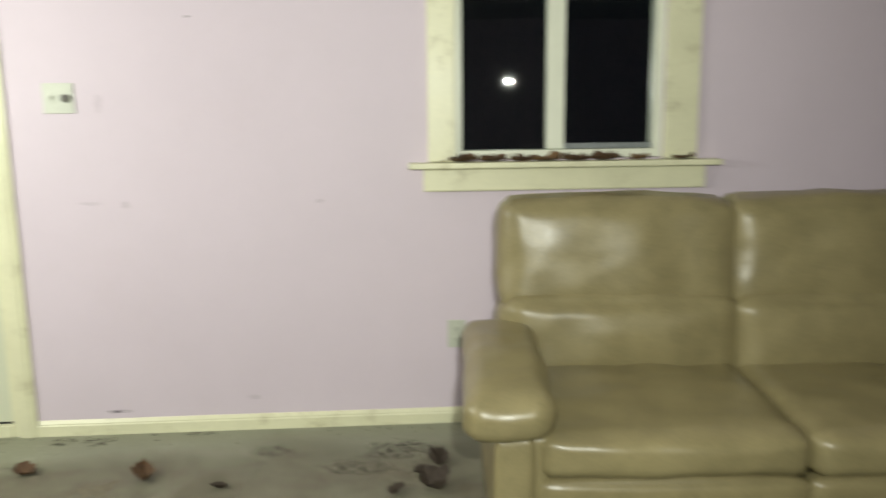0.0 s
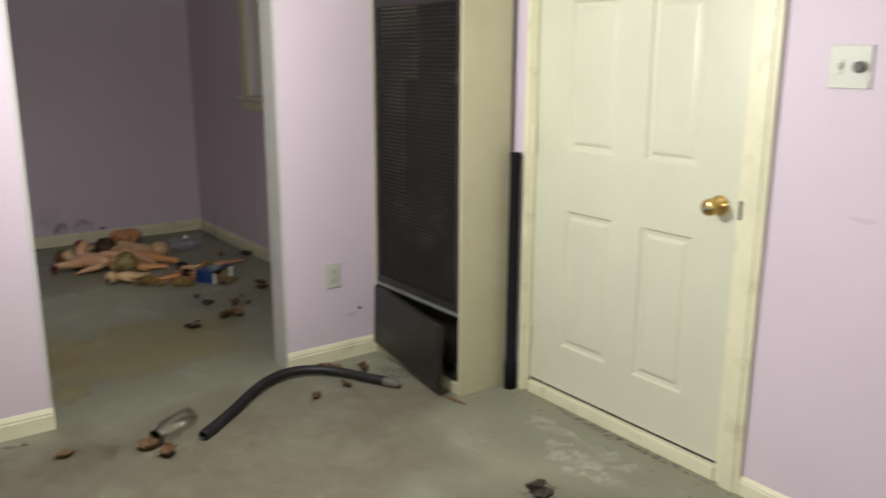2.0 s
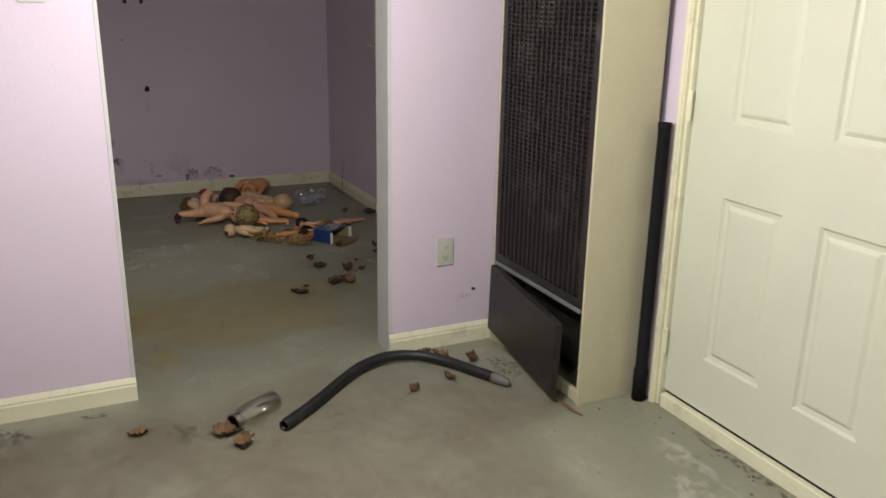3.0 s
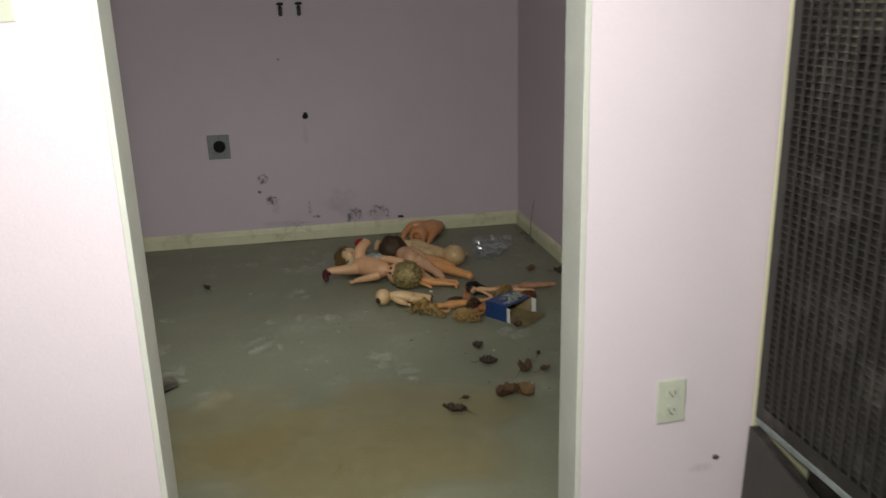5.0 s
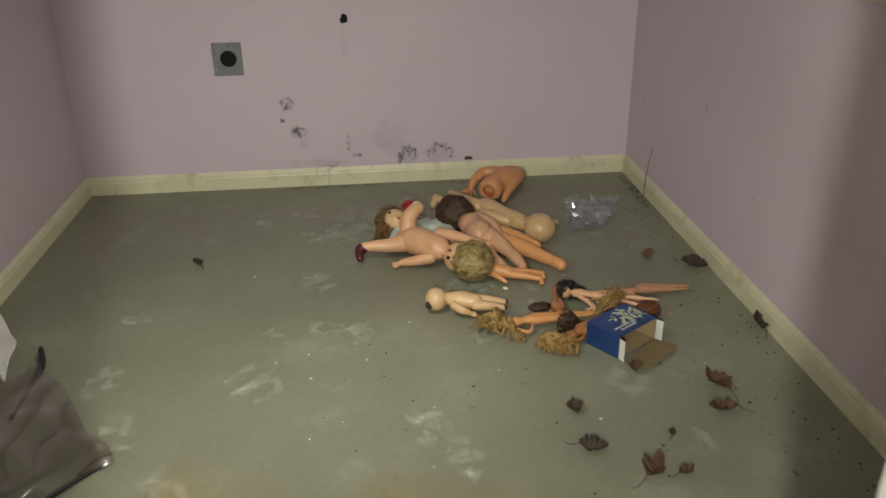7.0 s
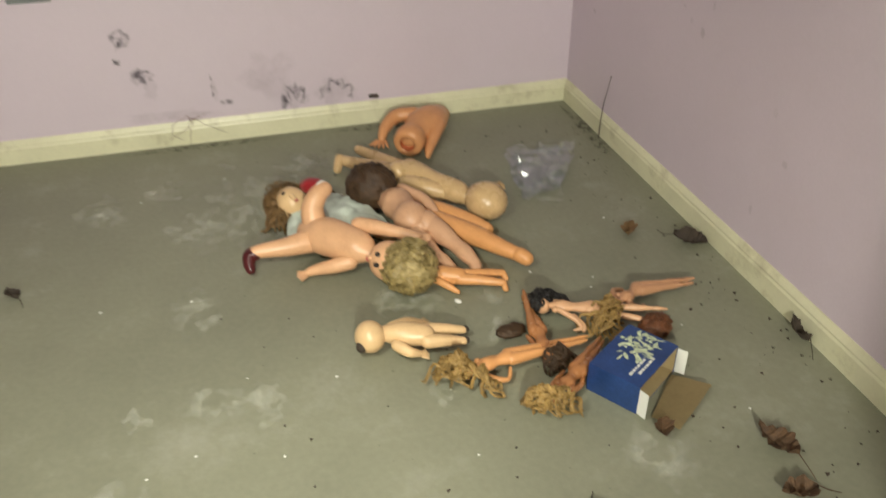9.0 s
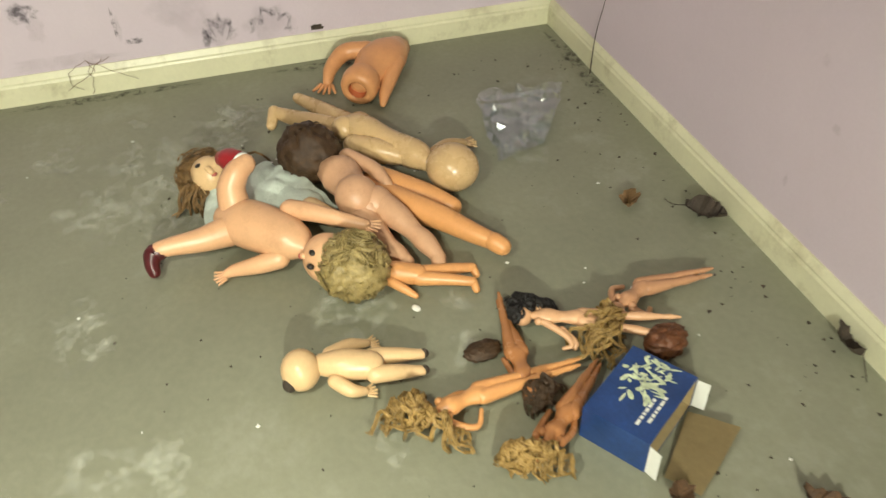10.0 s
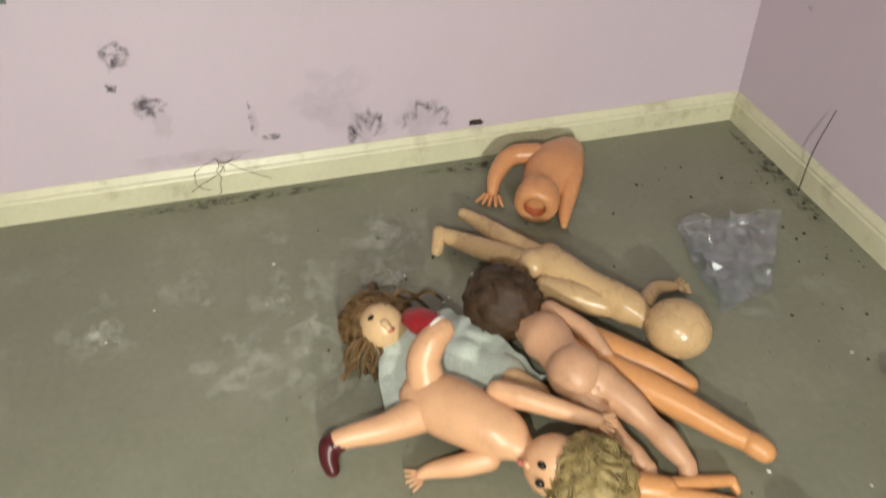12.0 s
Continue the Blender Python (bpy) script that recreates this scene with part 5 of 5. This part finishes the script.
def curly(bm):
    ball(bm, (-5.552, 2.662, 0.066), 0.056, 0.052, 0.056, 0, turn=40)
    hair_cap(bm, (-5.512, 2.708, 0.066), 0.074, 0.072, 0.064, 1, 0, 0.3, 4.2, 0.07, 11, 60)
    curls(bm, (-5.512, 2.706, 0.068), 0.066, 70, 0.02, 1, 11, thick=0.42, lumpy=0.25, skip=(-0.75, -0.7, 0.1), up=True)
    for p in ((-5.535, 2.630, 0.104), (-5.515, 2.620, 0.086)):
        ball(bm, p, 0.009, 0.007, 0.006, 2, turn=35, seg=10)
    ball(bm, (-5.555, 2.612, 0.085), 0.009, 0.007, 0.008, 0, seg=8)
    ball(bm, (-5.570, 2.608, 0.072), 0.007, 0.006, 0.007, 3, turn=40, seg=8)
    limb(bm, [(-5.60, 2.622, 0.065, 0.03), (-5.63, 2.60, 0.068, 0.056), (-5.68, 2.555, 0.07, 0.066), (-5.725, 2.513, 0.068, 0.068), (-5.755, 2.485, 0.065, 0.052)], 20, 5, 0, flat=0.92)
    limb(bm, [(-5.76, 2.495, 0.085, 0.042), (-5.785, 2.495, 0.125, 0.038), (-5.80, 2.515, 0.155, 0.033), (-5.81, 2.535, 0.165, 0.028)], 14, 5, 0)
    limb(bm, [(-5.815, 2.53, 0.165, 0.029), (-5.82, 2.527, 0.165, 0.030)], 14, 2, 4, caps=False)
    limb(bm, [(-5.828, 2.521, 0.164, 0.031), (-5.85, 2.502, 0.16, 0.031), (-5.862, 2.492, 0.156, 0.024)], 14, 3, 5)
    limb(bm, [(-5.72, 2.47, 0.06, 0.042), (-5.707, 2.41, 0.06, 0.032), (-5.703, 2.35, 0.062, 0.025), (-5.70, 2.322, 0.062, 0.022)], 14, 5, 0)
    limb(bm, [(-5.70, 2.322, 0.058, 0.024), (-5.698, 2.308, 0.054, 0.025), (-5.68, 2.302, 0.042, 0.02), (-5.665, 2.304, 0.032, 0.016)], 12, 4, 6)
    limb(bm, [(-5.70, 2.61, 0.10, 0.028), (-5.67, 2.65, 0.105, 0.025), (-5.63, 2.71, 0.10, 0.02), (-5.60, 2.755, 0.096, 0.015)], 12, 5, 0)
    hand(bm, (-5.597, 2.762, 0.095), (-5.63, 2.71, 0.10), 0.014)
    limb(bm, [(-5.61, 2.565, 0.045, 0.027), (-5.615, 2.52, 0.035, 0.024), (-5.625, 2.47, 0.025, 0.017), (-5.625, 2.45, 0.02, 0.012)], 12, 5, 0)
    hand(bm, (-5.622, 2.445, 0.018), (-5.625, 2.47, 0.02), 0.013)


doll("peach vinyl doll with curly blond hair and red shoes", [S_PEACH, H_BLOND, M_EYE, M_LIP, M_WHITEC, M_RED, M_SHOE], curly)


def small_orange(bm):
    limb(bm, [(-5.53, 2.745, 0.03, 0.025), (-5.505, 2.79, 0.03, 0.03), (-5.485, 2.835, 0.03, 0.027)], 14, 5)
    limb(bm, [(-5.49, 2.84, 0.028, 0.02), (-5.485, 2.90, 0.026, 0.016), (-5.478, 2.955, 0.022, 0.012)], 10, 5)
    limb(bm, [(-5.478, 2.957, 0.02, 0.011), (-5.465, 2.96, 0.012, 0.010)], 8, 2)
    limb(bm, [(-5.475, 2.835, 0.028, 0.02), (-5.455, 2.89, 0.026, 0.016), (-5.435, 2.942, 0.022, 0.012)], 10, 5)
    limb(bm, [(-5.435, 2.944, 0.02, 0.011), (-5.420, 2.945, 0.012, 0.010)], 8, 2)
    limb(bm, [(-5.49, 2.77, 0.03, 0.013), (-5.46, 2.795, 0.025, 0.012), (-5.437, 2.818, 0.016, 0.008)], 10, 4)


doll("small orange vinyl doll half under the others", [S_ORANGE], small_orange)


def baby(bm):
    ball(bm, (-5.283, 2.556, 0.045), 0.040, 0.037, 0.039, 0, seg=22)
    ball(bm, (-5.262, 2.532, 0.036), 0.014, 0.014, 0.016, 1)
    limb(bm, [(-5.283, 2.60, 0.045, 0.028), (-5.272, 2.635, 0.045, 0.037), (-5.258, 2.68, 0.043, 0.034)], 16, 5, 0, flat=0.9)
    limb(bm, [(-5.31, 2.615, 0.04, 0.017), (-5.325, 2.655, 0.035, 0.016), (-5.332, 2.69, 0.022, 0.01)], 10, 5)
    hand(bm, (-5.334, 2.697, 0.018), (-5.33, 2.68, 0.02), 0.010)
    limb(bm, [(-5.24, 2.612, 0.04, 0.017), (-5.216, 2.635, 0.035, 0.016), (-5.217, 2.66, 0.022, 0.01)], 10, 5)
    hand(bm, (-5.217, 2.666, 0.018), (-5.216, 2.64, 0.02), 0.010)
    for a, b in (((-5.279, 2.69, 0.04), (-5.266, 2.778, 0.03)), ((-5.235, 2.685, 0.04), (-5.226, 2.768, 0.03))):
        limb(bm, [(*a, 0.021), ((a[0] + b[0]) / 2, (a[1] + b[1]) / 2, 0.036, 0.018), (*b, 0.012)], 12, 5)
        limb(bm, [(b[0], b[1] - 0.002, 0.031, 0.012), (b[0] + 0.001, b[1] + 0.004, 0.03, 0.0115)], 10, 2, 0)
        limb(bm, [(b[0], b[1] + 0.009, 0.031, 0.010), (b[0] + 0.001, b[1] + 0.010, 0.03, 0.010)], 10, 2, 1)


doll("small bald cream baby doll on its back", [S_PALE, M_LEAF3], baby)


def fashion(bm, neck, hip, feet, arms, head=None, k=1.0):
    """A slim long-legged doll: neck and hip joints, two feet, arms as joint lists."""
    n, h = Vector(neck), Vector(hip)
    d = (h - n).normalized()
    s = d.cross(Vector((0, 0, 1))).normalized()
    z = Vector((0, 0, 1))
    tube(bm, [(*n, 0.007 * k), (*(n + d * 0.012), 0.012 * k), (*(n.lerp(h, 0.33)), 0.019 * k), (*(n.lerp(h, 0.62)), 0.0135 * k), (*(n.lerp(h, 0.88)), 0.019 * k), (*h, 0.019 * k)], 14, 5, 0, flat=0.8)
    for sg in (-1, 1):
        ball(bm, n + d * 0.016 + s * sg * 0.017 * k, 0.009 * k, 0.009 * k, 0.009 * k, 0, seg=10)
    for sg, f in zip((-1, 1), feet):
        f = Vector(f)
        a = h + s * sg * 0.009 * k
        tube(bm, [(*a, 0.0155 * k), (*a.lerp(f, 0.3), 0.0125 * k), (*a.lerp(f, 0.5), 0.009 * k), (*a.lerp(f, 0.68), 0.0095 * k), (*a.lerp(f, 0.92), 0.0055 * k), (*f, 0.0065 * k)], 10, 4)
        tube(bm, [(*f, 0.006 * k), (*(f + (f - a).normalized() * 0.02), 0.003 * k)], 8, 2)
    for arm in arms:
        r = [0.008, 0.007, 0.0055, 0.004]
        tube(bm, [(*p, r[min(i, 3)] * k) for i, p in enumerate(arm)], 8, 4)
    if head:
        ball(bm, head, 0.021 * k, 0.021 * k, 0.022 * k, 0, seg=14)


def fd_gold(bm):
    fashion(bm, (-5.125, 2.768, 0.03), (-5.143, 2.858, 0.028), ((-5.160, 3.04, 0.03), (-5.146, 3.034, 0.03)), [[(-5.105, 2.78, 0.025), (-5.085, 2.81, 0.02), (-5.083, 2.835, 0.018), (-5.108, 2.848, 0.025)], [(-5.145, 2.79, 0.025), (-5.158, 2.82, 0.02), (-5.157, 2.845, 0.015)]], (-5.125, 2.745, 0.03))
    locks(bm, (-5.13, 2.745, 0.04), 0.012, [(-5.145, 2.67, 0.008), (-5.165, 2.69, 0.008), (-5.17, 2.74, 0.008), (-5.10, 2.72, 0.01), (-5.07, 2.77, 0.008), (-5.045, 2.805, 0.006), (-5.055, 2.79, 0.006), (-5.12, 2.69, 0.01), (-5.155, 2.71, 0.02)], 90, 0.0045, 1, 21, 0.008)
    curls(bm, (-5.13, 2.735, 0.03), 0.024, 50, 0.012, 1, 5)


doll("orange fashion doll with long golden hair", [S_ORANGE, H_GOLD], fd_gold, "fashion_doll")


def fd_tan(bm):
    fashion(bm, (-5.135, 2.945, 0.028), (-5.215, 2.955, 0.028), ((-5.36, 2.975, 0.028), (-5.345, 2.97, 0.022)), [[(-5.15, 2.93, 0.025), (-5.18, 2.932, 0.02), (-5.215, 2.93, 0.015)]], (-5.115, 2.952, 0.028))
    locks(bm, (-5.115, 2.958, 0.036), 0.008, [(-5.085, 2.945, 0.008), (-5.09, 2.97, 0.006), (-5.105, 2.985, 0.008), (-5.12, 2.99, 0.01)], 60, 0.004, 1, 22, 0.005)
    curls(bm, (-5.112, 2.955, 0.028), 0.022, 40, 0.009, 1, 6)


doll("brown tan fashion doll with dark brown hair", [S_BROWN, H_BROWN], fd_tan, "fashion_doll")


def fd_black(bm):
    fashion(bm, (-5.288, 3.012, 0.04), (-5.25, 3.105, 0.04), ((-5.195, 3.265, 0.045), (-5.162, 3.24, 0.035)), [[(-5.262, 3.03, 0.04), (-5.225, 3.06, 0.03), (-5.205, 3.066, 0.02), (-5.206, 3.05, 0.015)], [(-5.24, 3.06, 0.03), (-5.212, 3.075, 0.02), (-5.203, 3.072, 0.012)]], (-5.295, 2.998, 0.036), 0.95)
    locks(bm, (-5.308, 2.998, 0.045), 0.012, [(-5.345, 2.99, 0.008), (-5.335, 3.02, 0.01), (-5.325, 3.05, 0.02), (-5.305, 3.07, 0.02), (-5.30, 3.045, 0.03)], 100, 0.0045, 1, 23, 0.007)
    curls(bm, (-5.322, 3.012, 0.026), 0.026, 110, 0.011, 1, 7)
    curls(bm, (-5.31, 3.05, 0.022), 0.02, 80, 0.010, 1, 17)
    curls(bm, (-5.302, 2.994, 0.04), 0.022, 70, 0.008, 1, 18, skip=(0.6, 0.5, 0.2))


doll("pink fashion doll with wavy black hair", [S_PEACH, H_BLACK], fd_black, "fashion_doll")


def fd_blond(bm):
    fashion(bm, (-5.262, 3.195, 0.035), (-5.302, 3.268, 0.03), ((-5.312, 3.415, 0.025), (-5.298, 3.405, 0.022)), [[(-5.285, 3.19, 0.03), (-5.318, 3.205, 0.025), (-5.328, 3.235, 0.015)], [(-5.25, 3.215, 0.03), (-5.235, 3.24, 0.02), (-5.255, 3.26, 0.012)]], (-5.248, 3.175, 0.035))
    locks(bm, (-5.24, 3.165, 0.04), 0.014, [(-5.165, 3.085, 0.008), (-5.15, 3.13, 0.006), (-5.20, 3.10, 0.01), (-5.185, 3.14, 0.02), (-5.26, 3.14, 0.01), (-5.225, 3.12, 0.01)], 90, 0.0045, 1, 24, 0.008)
    curls(bm, (-5.235, 3.155, 0.03), 0.026, 50, 0.011, 1, 9)


doll("tan fashion doll with ash blond hair, face down", [skin("rosy_tan_vinyl", (0.5, 0.26, 0.14)), H_GOLD], fd_blond, "fashion_doll")


def fd_low(bm):
    fashion(bm, (-5.005, 2.93, 0.03), (-5.058, 2.993, 0.028), ((-5.136, 3.075, 0.03), (-5.128, 3.08, 0.024)), [[(-5.028, 2.92, 0.025), (-5.055, 2.945, 0.018), (-5.075, 2.965, 0.014)], [(-5.0, 2.955, 0.025), (-5.02, 2.985, 0.018), (-5.045, 3.0, 0.018)]], (-4.992, 2.912, 0.03))
    locks(bm, (-4.99, 2.905, 0.036), 0.009, [(-5.0, 2.845, 0.008), (-4.98, 2.86, 0.006), (-4.965, 2.89, 0.006), (-4.955, 2.925, 0.006), (-4.95, 2.94, 0.005), (-5.015, 2.865, 0.01)], 70, 0.0045, 1, 25, 0.007)
    curls(bm, (-4.995, 2.872, 0.026), 0.024, 60, 0.012, 1, 10)


doll("brown fashion doll with golden brown hair beside the box", [S_BROWN, H_GOLD], fd_low, "fashion_doll")


def loose_head(bm):
    hair_cap(bm, (-5.155, 3.238, 0.026), 0.034, 0.046, 0.028, 0, 20, 0.2, 3.0, 0.16, 12)
    curls(bm, (-5.155, 3.238, 0.024), 0.032, 30, 0.009, 0, 12, thick=0.35)


doll("red-brown hair piece of a doll behind the box", [H_RED], loose_head, "doll_wig")


def hairpiece(bm):
    hair_cap(bm, (-5.256, 2.902, 0.008), 0.024, 0.038, 0.012, 0, 10, 0.2, 3.0, 0.2, 5, 36)


doll("flat dark brown doll hairpiece on the floor", [H_BROWN], hairpiece, "doll_wig")
